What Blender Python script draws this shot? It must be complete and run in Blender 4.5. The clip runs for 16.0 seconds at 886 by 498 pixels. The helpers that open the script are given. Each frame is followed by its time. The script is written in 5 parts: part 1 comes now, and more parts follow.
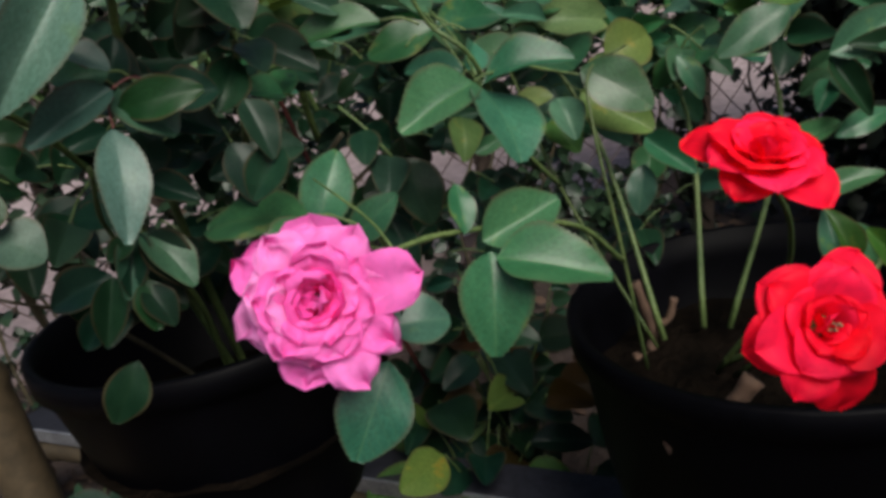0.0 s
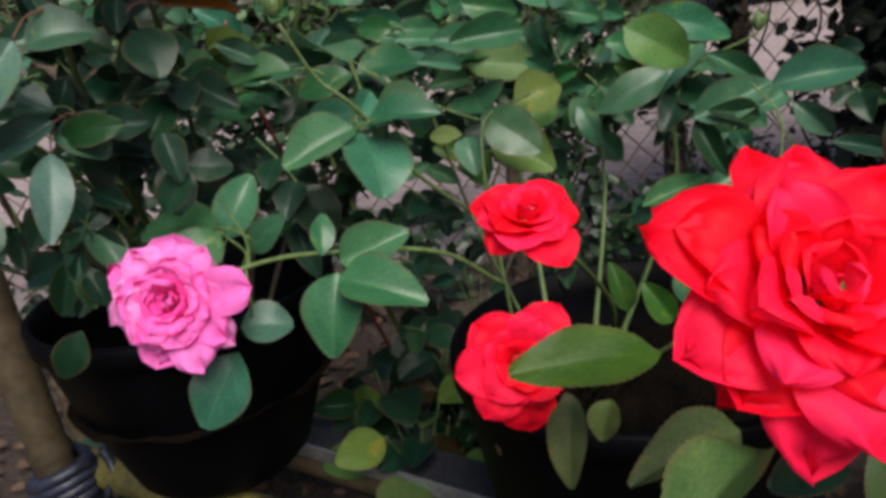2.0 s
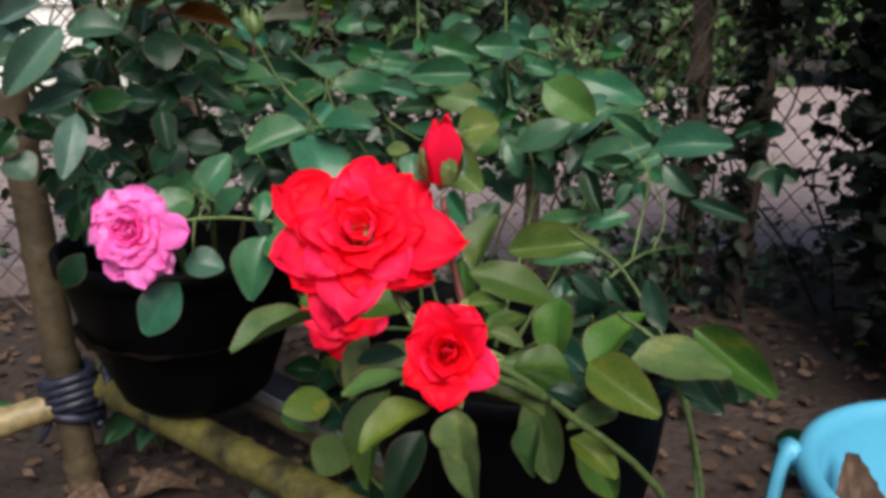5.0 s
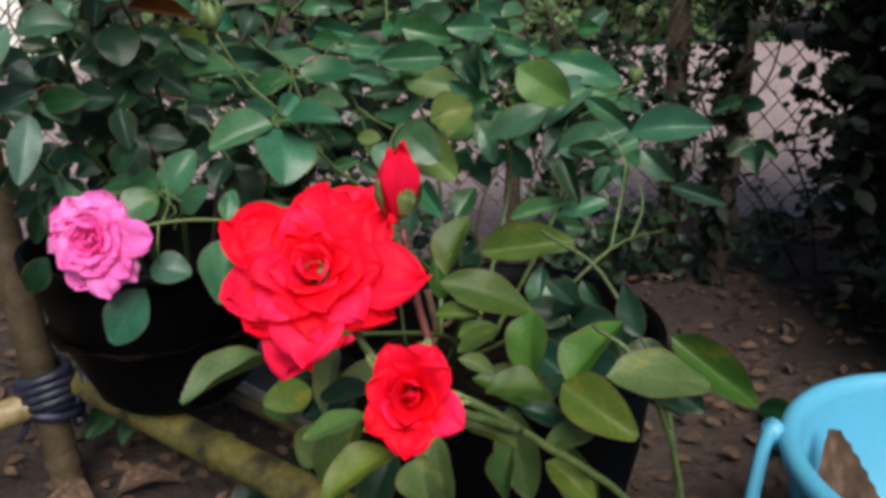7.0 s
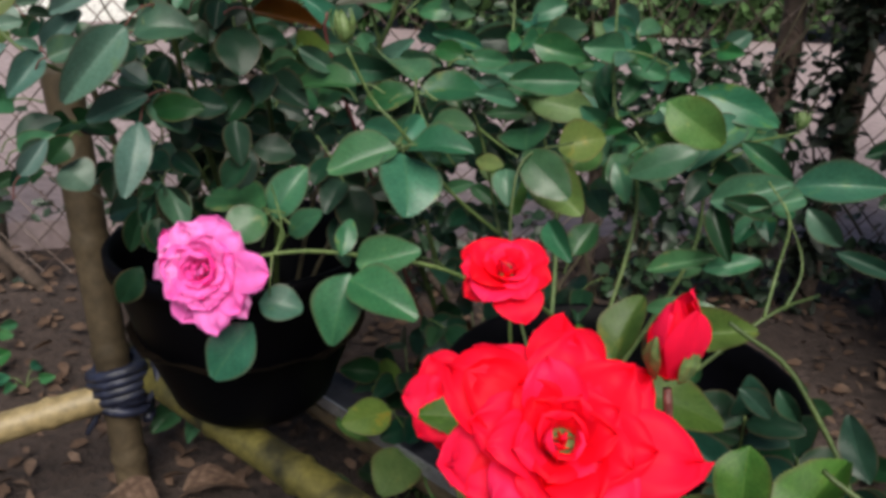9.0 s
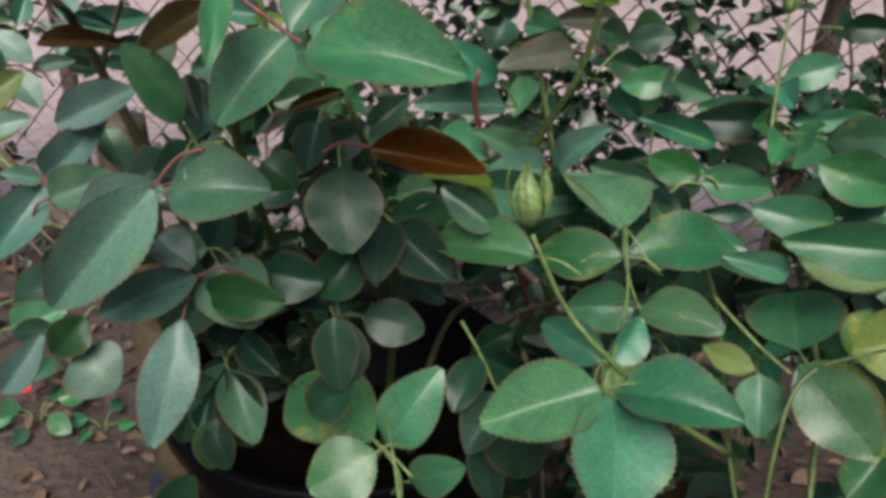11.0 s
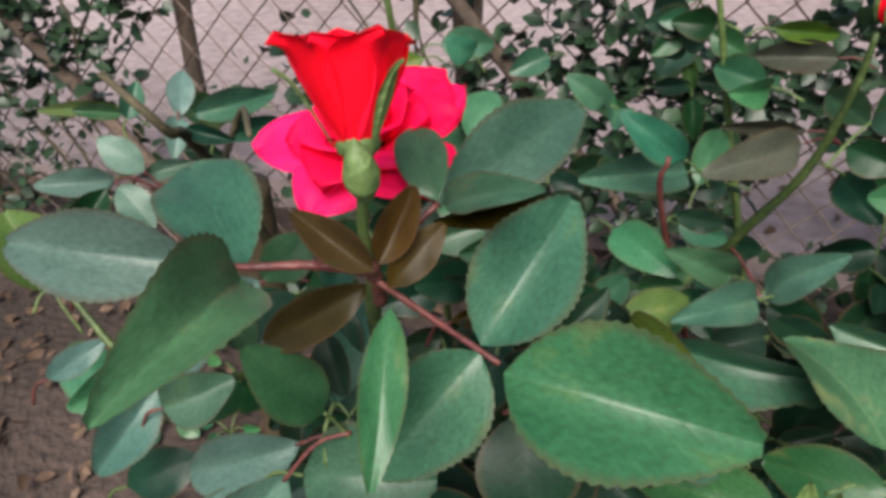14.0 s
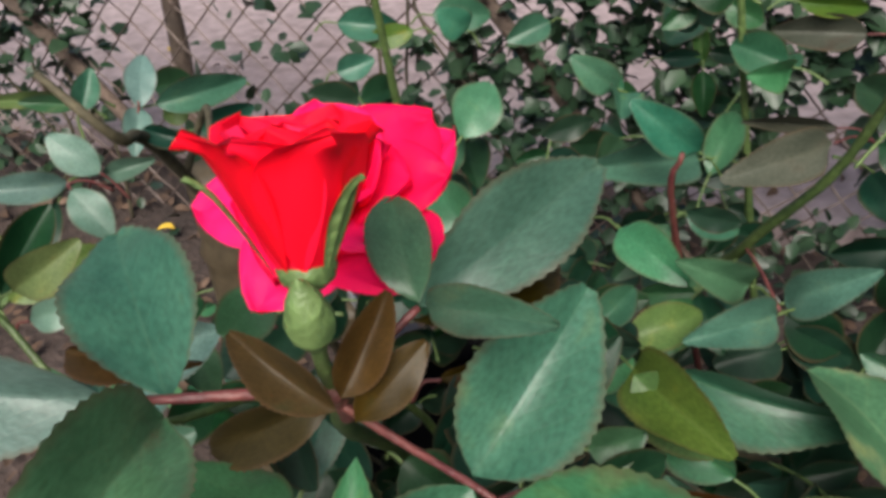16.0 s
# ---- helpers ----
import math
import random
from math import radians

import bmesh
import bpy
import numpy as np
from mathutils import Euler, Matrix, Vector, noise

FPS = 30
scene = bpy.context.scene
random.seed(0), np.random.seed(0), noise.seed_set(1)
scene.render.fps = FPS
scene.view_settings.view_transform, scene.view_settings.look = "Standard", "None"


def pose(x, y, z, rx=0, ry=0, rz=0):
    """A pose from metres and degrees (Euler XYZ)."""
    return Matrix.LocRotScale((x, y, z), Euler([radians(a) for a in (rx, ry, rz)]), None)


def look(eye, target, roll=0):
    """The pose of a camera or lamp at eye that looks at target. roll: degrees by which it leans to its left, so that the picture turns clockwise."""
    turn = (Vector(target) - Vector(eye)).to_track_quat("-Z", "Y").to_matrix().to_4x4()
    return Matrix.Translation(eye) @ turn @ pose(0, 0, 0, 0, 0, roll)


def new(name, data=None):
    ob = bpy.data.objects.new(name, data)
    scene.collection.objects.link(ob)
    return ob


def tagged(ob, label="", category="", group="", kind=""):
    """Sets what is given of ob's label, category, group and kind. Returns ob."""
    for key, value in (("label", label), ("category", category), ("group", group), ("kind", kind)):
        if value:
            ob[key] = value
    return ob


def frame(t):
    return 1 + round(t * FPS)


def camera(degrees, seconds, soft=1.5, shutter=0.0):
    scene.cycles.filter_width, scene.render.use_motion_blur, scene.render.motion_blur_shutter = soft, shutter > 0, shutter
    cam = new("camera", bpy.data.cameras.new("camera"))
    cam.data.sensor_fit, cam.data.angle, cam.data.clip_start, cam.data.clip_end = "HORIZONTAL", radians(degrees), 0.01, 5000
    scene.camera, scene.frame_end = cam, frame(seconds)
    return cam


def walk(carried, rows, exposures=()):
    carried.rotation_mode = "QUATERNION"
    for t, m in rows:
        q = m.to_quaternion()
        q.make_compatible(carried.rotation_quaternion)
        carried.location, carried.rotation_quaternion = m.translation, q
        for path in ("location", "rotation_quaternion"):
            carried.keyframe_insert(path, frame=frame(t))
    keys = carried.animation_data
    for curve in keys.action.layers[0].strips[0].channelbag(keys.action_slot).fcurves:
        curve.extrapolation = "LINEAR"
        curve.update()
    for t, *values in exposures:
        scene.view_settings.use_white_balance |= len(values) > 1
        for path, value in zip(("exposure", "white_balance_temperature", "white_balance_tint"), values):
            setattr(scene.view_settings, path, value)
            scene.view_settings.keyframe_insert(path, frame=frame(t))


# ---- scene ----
cam = camera(60.4, 16.0, soft=3.8)
PATH = [
    (0.0, (0.0073, 0.0056, 0.7051), (0.0078, 1.8976, 0.0567), -10.51),
    (0.5, (0.0444, -0.0120, 0.7148), (0.0195, 1.8769, 0.0578), -11.13),
    (1.0, (0.0862, -0.0333, 0.7247), (-0.0334, 1.8494, 0.0604), -10.19),
    (1.5, (0.1316, -0.0602, 0.7268), (-0.0531, 1.8254, 0.0864), -7.70),
    (2.0, (0.1885, -0.0776, 0.7376), (-0.0713, 1.7971, 0.0911), -8.16),
    (2.5, (0.2430, -0.1001, 0.7471), (-0.0432, 1.7729, 0.1068), -7.86),
    (3.0, (0.2886, -0.1262, 0.7575), (-0.0433, 1.7455, 0.1357), -7.80),
    (3.5, (0.3271, -0.1636, 0.7636), (-0.0969, 1.6909, 0.1463), -7.06),
    (4.0, (0.3531, -0.1928, 0.7534), (-0.0736, 1.6654, 0.1490), -3.47),
    (4.5, (0.3650, -0.2101, 0.7441), (-0.0902, 1.6549, 0.1830), -0.16),
    (7.0, (0.3742, -0.1776, 0.7687), (-0.0378, 1.6641, 0.1065), -1.72),
    (7.5, (0.3427, -0.1880, 0.7733), (-0.0134, 1.6641, 0.1079), -0.97),
    (8.0, (0.3265, -0.1960, 0.7822), (-0.0301, 1.6559, 0.1166), 0.24),
    (8.5, (0.3091, -0.1735, 0.7920), (-0.1220, 1.6573, 0.1119), 1.05),
    (10.8, (0.1157, 0.1712, 0.8727), (-0.5992, 1.8172, -0.0102), 2.57),
    (11.0, (0.1051, 0.1885, 0.8803), (-0.6351, 1.8251, 0.0008), 2.23),
    (11.5, (0.0723, 0.2296, 0.8959), (-0.7057, 1.8573, 0.0327), 1.77),
    (12.0, (0.0458, 0.2547, 0.9224), (-0.8040, 1.8424, 0.0523), 0.53),
    (12.5, (0.0263, 0.2782, 0.9371), (-0.8782, 1.8132, 0.0284), -0.46),
    (13.0, (0.0135, 0.2961, 0.9502), (-0.9055, 1.8207, 0.0385), -1.18),
    (13.5, (0.0080, 0.3010, 0.9560), (-0.9179, 1.8130, 0.0305), -1.74),
    (14.0, (-0.0058, 0.3119, 0.9553), (-0.9513, 1.7243, -0.0988), -1.09),
    (14.5, (-0.0184, 0.3328, 0.9648), (-0.9611, 1.6857, -0.1670), -1.40),
    (15.0, (-0.0222, 0.3478, 0.9643), (-0.9805, 1.6740, -0.1859), -2.04),
    (15.5, (-0.0309, 0.3483, 0.9672), (-0.9763, 1.6773, -0.1905), -1.67),
    (16.0, (-0.0353, 0.3621, 0.9624), (-0.9273, 1.7138, -0.2111), -0.84),
]
walk(cam, [(t, look(eye, target, roll)) for t, eye, target, roll in PATH],
     exposures=[(0.0, 0.28), (1.0, 0.42), (4.5, 0.52), (8.6, 0.46), (10.8, 0.88), (13.5, 0.92), (16.0, 0.92)])

# ---------------------------------------------------------------- light
world = bpy.data.worlds.new("sky")
scene.world = world
world.use_nodes = True
wn = world.node_tree.nodes
sky = wn.new("ShaderNodeTexSky")
sky.sky_type, sky.sun_disc = "NISHITA", False
sky.sun_elevation, sky.sun_rotation = radians(50), radians(155)
sky.air_density, sky.dust_density = 1.0, 3.0
wn["Background"].inputs["Strength"].default_value = 0.055
world.node_tree.links.new(sky.outputs["Color"], wn["Background"].inputs["Color"])
sun = new("sun", bpy.data.lights.new("sun", "SUN"))
sun.data.energy, sun.data.angle, sun.data.color = 3.3, radians(38), (1.0, 0.95, 0.86)
sun.matrix_world = look((1.2, -2.6, 3.4), (0, 0, 0))


# ---------------------------------------------------------------- materials
def nodes_of(name, rough=0.6, metal=0.0):
    m = bpy.data.materials.new(name)
    m.use_nodes = True
    n, l = m.node_tree.nodes, m.node_tree.links
    b = n["Principled BSDF"]
    b.inputs["Roughness"].default_value, b.inputs["Metallic"].default_value = rough, metal
    return m, n, l, b


def noise_tex(n, l, scale, detail=4.0, coord="Object"):
    c = n.new("ShaderNodeTexCoord")
    t = n.new("ShaderNodeTexNoise")
    t.inputs["Scale"].default_value, t.inputs["Detail"].default_value = scale, detail
    l.new(c.outputs[coord], t.inputs["Vector"])
    return t


def ramp(n, l, source, stops):
    r = n.new("ShaderNodeValToRGB")
    e = r.color_ramp.elements
    while len(e) < len(stops):
        e.new(0.5)
    for k, (p, c) in zip(e, stops):
        k.position, k.color = p, (*c, 1)
    l.new(source, r.inputs["Fac"])
    return r


def mix(n, l, kind, fac, a, b):
    x = n.new("ShaderNodeMix")
    x.data_type, x.blend_type = "RGBA", kind
    for sock, v in ((x.inputs[0], fac), (x.inputs[6], a), (x.inputs[7], b)):
        if isinstance(v, (float, int)):
            sock.default_value = v
        elif isinstance(v, tuple):
            sock.default_value = (*v, 1)
        else:
            l.new(v, sock)
    return x.outputs[2]


def math_node(n, l, op, a, b=0.0):
    x = n.new("ShaderNodeMath")
    x.operation = op
    for sock, v in ((x.inputs[0], a), (x.inputs[1], b)):
        if isinstance(v, (float, int)):
            sock.default_value = v
        else:
            l.new(v, sock)
    return x.outputs[0]


def bump(n, l, b, height, strength, distance):
    k = n.new("ShaderNodeBump")
    k.inputs["Strength"].default_value, k.inputs["Distance"].default_value = strength, distance
    l.new(height, k.inputs["Height"])
    l.new(k.outputs["Normal"], b.inputs["Normal"])


def grained(name, stops, scale, rough=0.7, fine=12.0, strength=0.4, distance=0.003, metal=0.0):
    """A surface with colour from coarse noise, broken by fine noise, and fine relief."""
    m, n, l, b = nodes_of(name, rough, metal)
    a, f = noise_tex(n, l, scale), noise_tex(n, l, scale * fine, 6.0)
    c = ramp(n, l, a.outputs["Fac"], stops).outputs["Color"]
    g = ramp(n, l, f.outputs["Fac"], [(0.3, (0.6, 0.6, 0.6)), (0.7, (1.25, 1.25, 1.25))]).outputs["Color"]
    l.new(mix(n, l, "MULTIPLY", 0.8, c, g), b.inputs["Base Color"])
    bump(n, l, b, f.outputs["Fac"], strength, distance)
    return m


def leaf_material(name, dark, light, vein, patch, patch_at=0.62, rough=0.42, clear=0.18, shine=0.24):
    """Leaf blade in its own unit coordinates: midrib at x = 0, side veins, mottling, a tint of its own for each leaf."""
    m, n, l, b = nodes_of(name, rough)
    c = n.new("ShaderNodeTexCoord")
    s = n.new("ShaderNodeSeparateXYZ")
    l.new(c.outputs["Object"], s.inputs[0])
    ax = math_node(n, l, "ABSOLUTE", s.outputs["X"])
    info = n.new("ShaderNodeObjectInfo")
    shift = n.new("ShaderNodeVectorMath")
    shift.operation = "ADD"
    l.new(c.outputs["Object"], shift.inputs[0])
    l.new(info.outputs["Random"], shift.inputs[1])
    big = n.new("ShaderNodeTexNoise")
    big.inputs["Scale"].default_value, big.inputs["Detail"].default_value = 2.6, 5.0
    l.new(shift.outputs[0], big.inputs["Vector"])
    fine = n.new("ShaderNodeTexNoise")
    fine.inputs["Scale"].default_value, fine.inputs["Detail"].default_value = 26.0, 4.0
    l.new(shift.outputs[0], fine.inputs["Vector"])
    own = ramp(n, l, info.outputs["Random"], [(0.0, dark), (1.0, light)]).outputs["Color"]
    col = mix(n, l, "MIX", 0.5, own, ramp(n, l, big.outputs["Fac"], [(0.35, dark), (0.7, light)]).outputs["Color"])
    blot = ramp(n, l, big.outputs["Fac"], [(patch_at, (0, 0, 0)), (patch_at + 0.14, (1, 1, 1))]).outputs["Color"]
    col = mix(n, l, "MIX", blot, col, patch)
    grit = ramp(n, l, fine.outputs["Fac"], [(0.3, (0.74, 0.76, 0.74)), (0.7, (1.2, 1.18, 1.2))]).outputs["Color"]
    col = mix(n, l, "MULTIPLY", 1.0, col, grit)
    # veins
    run = math_node(n, l, "SUBTRACT", s.outputs["Y"], math_node(n, l, "MULTIPLY", ax, 0.9))
    wave = math_node(n, l, "SINE", math_node(n, l, "MULTIPLY", run, 46.0))
    side = math_node(n, l, "POWER", math_node(n, l, "MAXIMUM", wave, 0.0), 9.0)
    rib = math_node(n, l, "LESS_THAN", ax, 0.011)
    lines = math_node(n, l, "MAXIMUM", math_node(n, l, "MULTIPLY", side, 0.13), math_node(n, l, "MULTIPLY", rib, 0.3))
    col = mix(n, l, "MIX", lines, col, vein)
    second = n.new("ShaderNodeTexWhiteNoise")
    second.noise_dimensions = "1D"
    l.new(info.outputs["Random"], second.inputs["W"])
    hue = n.new("ShaderNodeHueSaturation")
    l.new(math_node(n, l, "ADD", math_node(n, l, "MULTIPLY", second.outputs["Value"], 0.07), 0.462), hue.inputs["Hue"])
    split = n.new("ShaderNodeSeparateColor")
    l.new(second.outputs["Color"], split.inputs[0])
    l.new(math_node(n, l, "ADD", math_node(n, l, "MULTIPLY", split.outputs[1], 0.5), 0.62), hue.inputs["Value"])
    l.new(math_node(n, l, "ADD", math_node(n, l, "MULTIPLY", split.outputs[2], 0.3), 0.85), hue.inputs["Saturation"])
    l.new(col, hue.inputs["Color"])
    col = hue.outputs["Color"]
    rim = n.new("ShaderNodeAttribute")
    rim.attribute_name = "rim"
    worn = ramp(n, l, rim.outputs["Fac"], [(0.84, (0, 0, 0)), (1.0, (0.5, 0.5, 0.5))]).outputs["Color"]
    col = mix(n, l, "MIX", worn, col, (0.10, 0.055, 0.03))
    l.new(col, b.inputs["Base Color"])
    b.inputs["Specular IOR Level"].default_value = shine
    lift = math_node(n, l, "SUBTRACT", math_node(n, l, "MULTIPLY", fine.outputs["Fac"], 0.25), math_node(n, l, "MULTIPLY", side, 0.13))
    bump(n, l, b, lift, 0.06, 0.02)
    thin = n.new("ShaderNodeBsdfTranslucent")
    l.new(col, thin.inputs["Color"])
    blend = n.new("ShaderNodeMixShader")
    blend.inputs[0].default_value = clear
    l.new(b.outputs[0], blend.inputs[1])
    l.new(thin.outputs[0], blend.inputs[2])
    l.new(blend.outputs[0], n["Material Output"].inputs["Surface"])
    return m


def petal_material(name, deep, bright, edge):
    """Velvety petal: fine streaks along its length and a tint of its own."""
    m, n, l, b = nodes_of(name, 0.55)
    c = n.new("ShaderNodeTexCoord")
    k = n.new("ShaderNodeMapping")
    k.inputs["Scale"].default_value = (160, 160, 40)
    l.new(c.outputs["Object"], k.inputs["Vector"])
    t = n.new("ShaderNodeTexNoise")
    t.inputs["Scale"].default_value, t.inputs["Detail"].default_value = 1.0, 3.0
    l.new(k.outputs[0], t.inputs["Vector"])
    info = n.new("ShaderNodeObjectInfo")
    own = ramp(n, l, info.outputs["Random"], [(0.0, deep), (0.6, bright), (1.0, edge)]).outputs["Color"]
    streak = ramp(n, l, t.outputs["Fac"], [(0.3, (0.85, 0.85, 0.85)), (0.7, (1.1, 1.1, 1.1))]).outputs["Color"]
    col = mix(n, l, "MULTIPLY", 1.0, own, streak)
    l.new(col, b.inputs["Base Color"])
    b.inputs["Specular IOR Level"].default_value = 0.12
    bump(n, l, b, t.outputs["Fac"], 0.25, 0.001)
    thin = n.new("ShaderNodeBsdfTranslucent")
    l.new(col, thin.inputs["Color"])
    blend = n.new("ShaderNodeMixShader")
    blend.inputs[0].default_value = 0.32
    l.new(b.outputs[0], blend.inputs[1])
    l.new(thin.outputs[0], blend.inputs[2])
    l.new(blend.outputs[0], n["Material Output"].inputs["Surface"])
    return m


LIGHT = leaf_material("light_leaf", (0.026, 0.105, 0.055), (0.062, 0.190, 0.095), (0.13, 0.24, 0.10), (0.150, 0.225, 0.06), 0.62, 0.36, 0.20, 0.45)
DEEP = leaf_material("deep_leaf", (0.025, 0.098, 0.054), (0.074, 0.195, 0.114), (0.075, 0.160, 0.090), (0.085, 0.155, 0.07), 0.62, 0.38, 0.16, 0.45)
OLIVE = leaf_material("olive_leaf", (0.038, 0.096, 0.022), (0.105, 0.170, 0.042), (0.14, 0.20, 0.06), (0.15, 0.175, 0.035), 0.60)
# Leaves inside and behind the bushes: their shade is put into the colour.
SHADE = leaf_material("shaded_leaf", (0.006, 0.027, 0.015), (0.019, 0.056, 0.030), (0.027, 0.06, 0.03), (0.014, 0.036, 0.018), 0.7, 0.36, 0.1)
YELLOW = leaf_material("yellowing_leaf", (0.07, 0.16, 0.045), (0.13, 0.21, 0.06), (0.17, 0.24, 0.08), (0.30, 0.26, 0.05), 0.61)
BRONZE = leaf_material("bronze_leaf", (0.030, 0.020, 0.005), (0.076, 0.043, 0.009), (0.07, 0.04, 0.016), (0.04, 0.034, 0.01), 0.6)
MUTED = leaf_material("muted_leaf", (0.040, 0.050, 0.034), (0.085, 0.085, 0.062), (0.09, 0.09, 0.06), (0.06, 0.05, 0.035), 0.6)
# Bluish sky sheen on some leaves, put into the base colour.
SHEEN = leaf_material("sheen_leaf", (0.060, 0.132, 0.102), (0.125, 0.215, 0.178), (0.12, 0.19, 0.15), (0.10, 0.18, 0.11), 0.62, 0.40, 0.16, 0.4)
CREEPER = grained("creeper_leaf", [(0.3, (0.006, 0.019, 0.010)), (0.7, (0.026, 0.058, 0.026))], 9.0, 0.45, 6.0, 0.2)
# Near-black: the deep shade at the fence corner is put into this leaf colour.
SHRUB = grained("shaded_shrub_leaf", [(0.3, (0.003, 0.007, 0.003)), (0.7, (0.010, 0.02, 0.008))], 5.0, 0.6, 6.0, 0.2)
HEDGE = grained("hedge_leaf", [(0.3, (0.016, 0.045, 0.016)), (0.7, (0.085, 0.165, 0.05))], 1.2, 0.6, 8.0, 0.2)
RED = petal_material("red_petal", (0.98, 0.004, 0.020), (0.99, 0.008, 0.048), (0.99, 0.022, 0.12))
CRIMSON = petal_material("crimson_petal", (0.93, 0.004, 0.06), (0.95, 0.008, 0.11), (0.97, 0.02, 0.20))
PINK = petal_material("pink_petal", (0.99, 0.15, 0.58), (1.0, 0.23, 0.68), (1.0, 0.36, 0.78))
DEEP_PINK = petal_material("deep_pink_petal", (0.98, 0.06, 0.40), (0.99, 0.10, 0.50), (1.0, 0.18, 0.62))
CANE = grained("green_cane", [(0.3, (0.035, 0.062, 0.018)), (0.7, (0.085, 0.125, 0.036))], 30.0, 0.5, 8.0)
YOUNG = grained("pale_green_stem", [(0.3, (0.07, 0.12, 0.035)), (0.7, (0.14, 0.20, 0.065))], 30.0, 0.5, 8.0)
OLDWOOD = grained("old_cane", [(0.3, (0.035, 0.03, 0.018)), (0.7, (0.09, 0.075, 0.04))], 30.0, 0.75, 8.0)
REDSTEM = grained("red_petiole", [(0.3, (0.09, 0.02, 0.025)), (0.7, (0.17, 0.055, 0.045))], 40.0, 0.5, 8.0)
CALYX = grained("calyx", [(0.3, (0.085, 0.15, 0.045)), (0.7, (0.16, 0.23, 0.08))], 60.0, 0.5, 6.0)
STAMEN = grained("stamen", [(0.3, (0.10, 0.02, 0.02)), (0.7, (0.5, 0.32, 0.2))], 400.0, 0.6, 4.0)
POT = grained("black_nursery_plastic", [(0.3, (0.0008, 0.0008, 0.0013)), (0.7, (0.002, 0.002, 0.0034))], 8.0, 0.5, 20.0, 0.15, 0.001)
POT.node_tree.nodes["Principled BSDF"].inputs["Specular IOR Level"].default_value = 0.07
# Darker than soil is: shade inside the pots is put into the colour.
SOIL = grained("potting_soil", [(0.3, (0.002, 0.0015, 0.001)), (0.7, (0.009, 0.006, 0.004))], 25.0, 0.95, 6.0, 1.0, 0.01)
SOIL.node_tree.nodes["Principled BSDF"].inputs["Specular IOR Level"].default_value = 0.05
EARTH = grained("dry_earth", [(0.25, (0.022, 0.014, 0.011)), (0.5, (0.046, 0.030, 0.025)), (0.75, (0.090, 0.062, 0.054))], 2.4, 0.95, 22.0, 1.0, 0.02)
CONCRETE = grained("pale_concrete", [(0.3, (0.27, 0.205, 0.212)), (0.7, (0.35, 0.28, 0.29))], 0.7, 0.9, 30.0, 0.3, 0.004)
LITTER = grained("dry_leaf", [(0.25, (0.036, 0.019, 0.012)), (0.5, (0.085, 0.048, 0.030)), (0.75, (0.19, 0.125, 0.09))], 9.0, 0.85, 9.0, 0.4)
# White of the added wall: stands for a patch of glare across the road.
GLARE_WHITE = grained("glare_white", [(0.3, (0.78, 0.77, 0.75)), (0.7, (0.86, 0.86, 0.85))], 1.5, 0.9, 20.0, 0.3, 0.004)
WIRE = grained("rusty_galvanised_wire", [(0.35, (0.09, 0.055, 0.045)), (0.65, (0.17, 0.13, 0.115))], 12.0, 0.6, 8.0, 0.3, 0.001, 0.4)
GOLD = grained("fallen_yellow_leaf", [(0.3, (0.45, 0.27, 0.02)), (0.7, (0.62, 0.42, 0.03))], 20.0, 0.7, 6.0, 0.2)
BARK = grained("weathered_post", [(0.3, (0.04, 0.03, 0.024)), (0.7, (0.13, 0.09, 0.07))], 7.0, 0.9, 14.0, 0.9, 0.006)
BAMBOO = grained("grey_brown_bamboo", [(0.3, (0.045, 0.033, 0.019)), (0.7, (0.105, 0.078, 0.046))], 6.0, 0.55, 14.0, 0.3, 0.002)
MOSSY = grained("yellow_green_bamboo", [(0.32, (0.028, 0.026, 0.012)), (0.45, (0.105, 0.092, 0.024)), (0.75, (0.17, 0.15, 0.040))], 13.0, 0.5, 8.0, 0.3, 0.002)
CUTCANE = grained("straw_bamboo", [(0.3, (0.21, 0.155, 0.07)), (0.7, (0.32, 0.25, 0.13))], 9.0, 0.5, 10.0, 0.3, 0.002)
STRAP = grained("blue_black_rubber_strap", [(0.3, (0.006, 0.007, 0.014)), (0.7, (0.02, 0.025, 0.055))], 30.0, 0.45, 6.0)
STEEL = grained("dark_painted_steel", [(0.3, (0.022, 0.022, 0.03)), (0.7, (0.05, 0.05, 0.065))], 9.0, 0.5, 14.0, 0.2, 0.001, 0.3)
EDGE = grained("bare_steel_edge", [(0.3, (0.30, 0.31, 0.34)), (0.7, (0.48, 0.49, 0.53))], 30.0, 0.4, 8.0, 0.2, 0.001, 0.6)
BLUE = grained("sky_blue_plastic", [(0.3, (0.085, 0.38, 0.59)), (0.7, (0.095, 0.41, 0.62))], 6.0, 0.42, 160.0, 0.06, 0.0005)


# ---------------------------------------------------------------- builders
def mesh_of(name, verts, faces, material, smooth=True):
    me = bpy.data.meshes.new(name)
    me.from_pydata(verts, [], faces)
    me.materials.append(material)
    me.polygons.foreach_set("use_smooth", [smooth] * len(me.polygons))
    me.update()
    return me


def part(name, me, parent, label="", m=None):
    ob = new(name, me)
    ob.parent = parent
    if m is not None:
        ob.matrix_local = m
    return tagged(ob, label) if label else ob


def thing(name, at, label, category, group="", kind=""):
    ob = new(name)
    ob.location, ob.empty_display_size = at, 0.05
    ob.matrix_world = Matrix.Translation(at)
    return tagged(ob, label, category, group, kind)


def local(parent, p):
    """A world place in the frame of a thing that is only moved, not turned."""
    q = Vector(p)
    while parent is not None:
        q = q - parent.matrix_local.translation
        parent = parent.parent
    return q


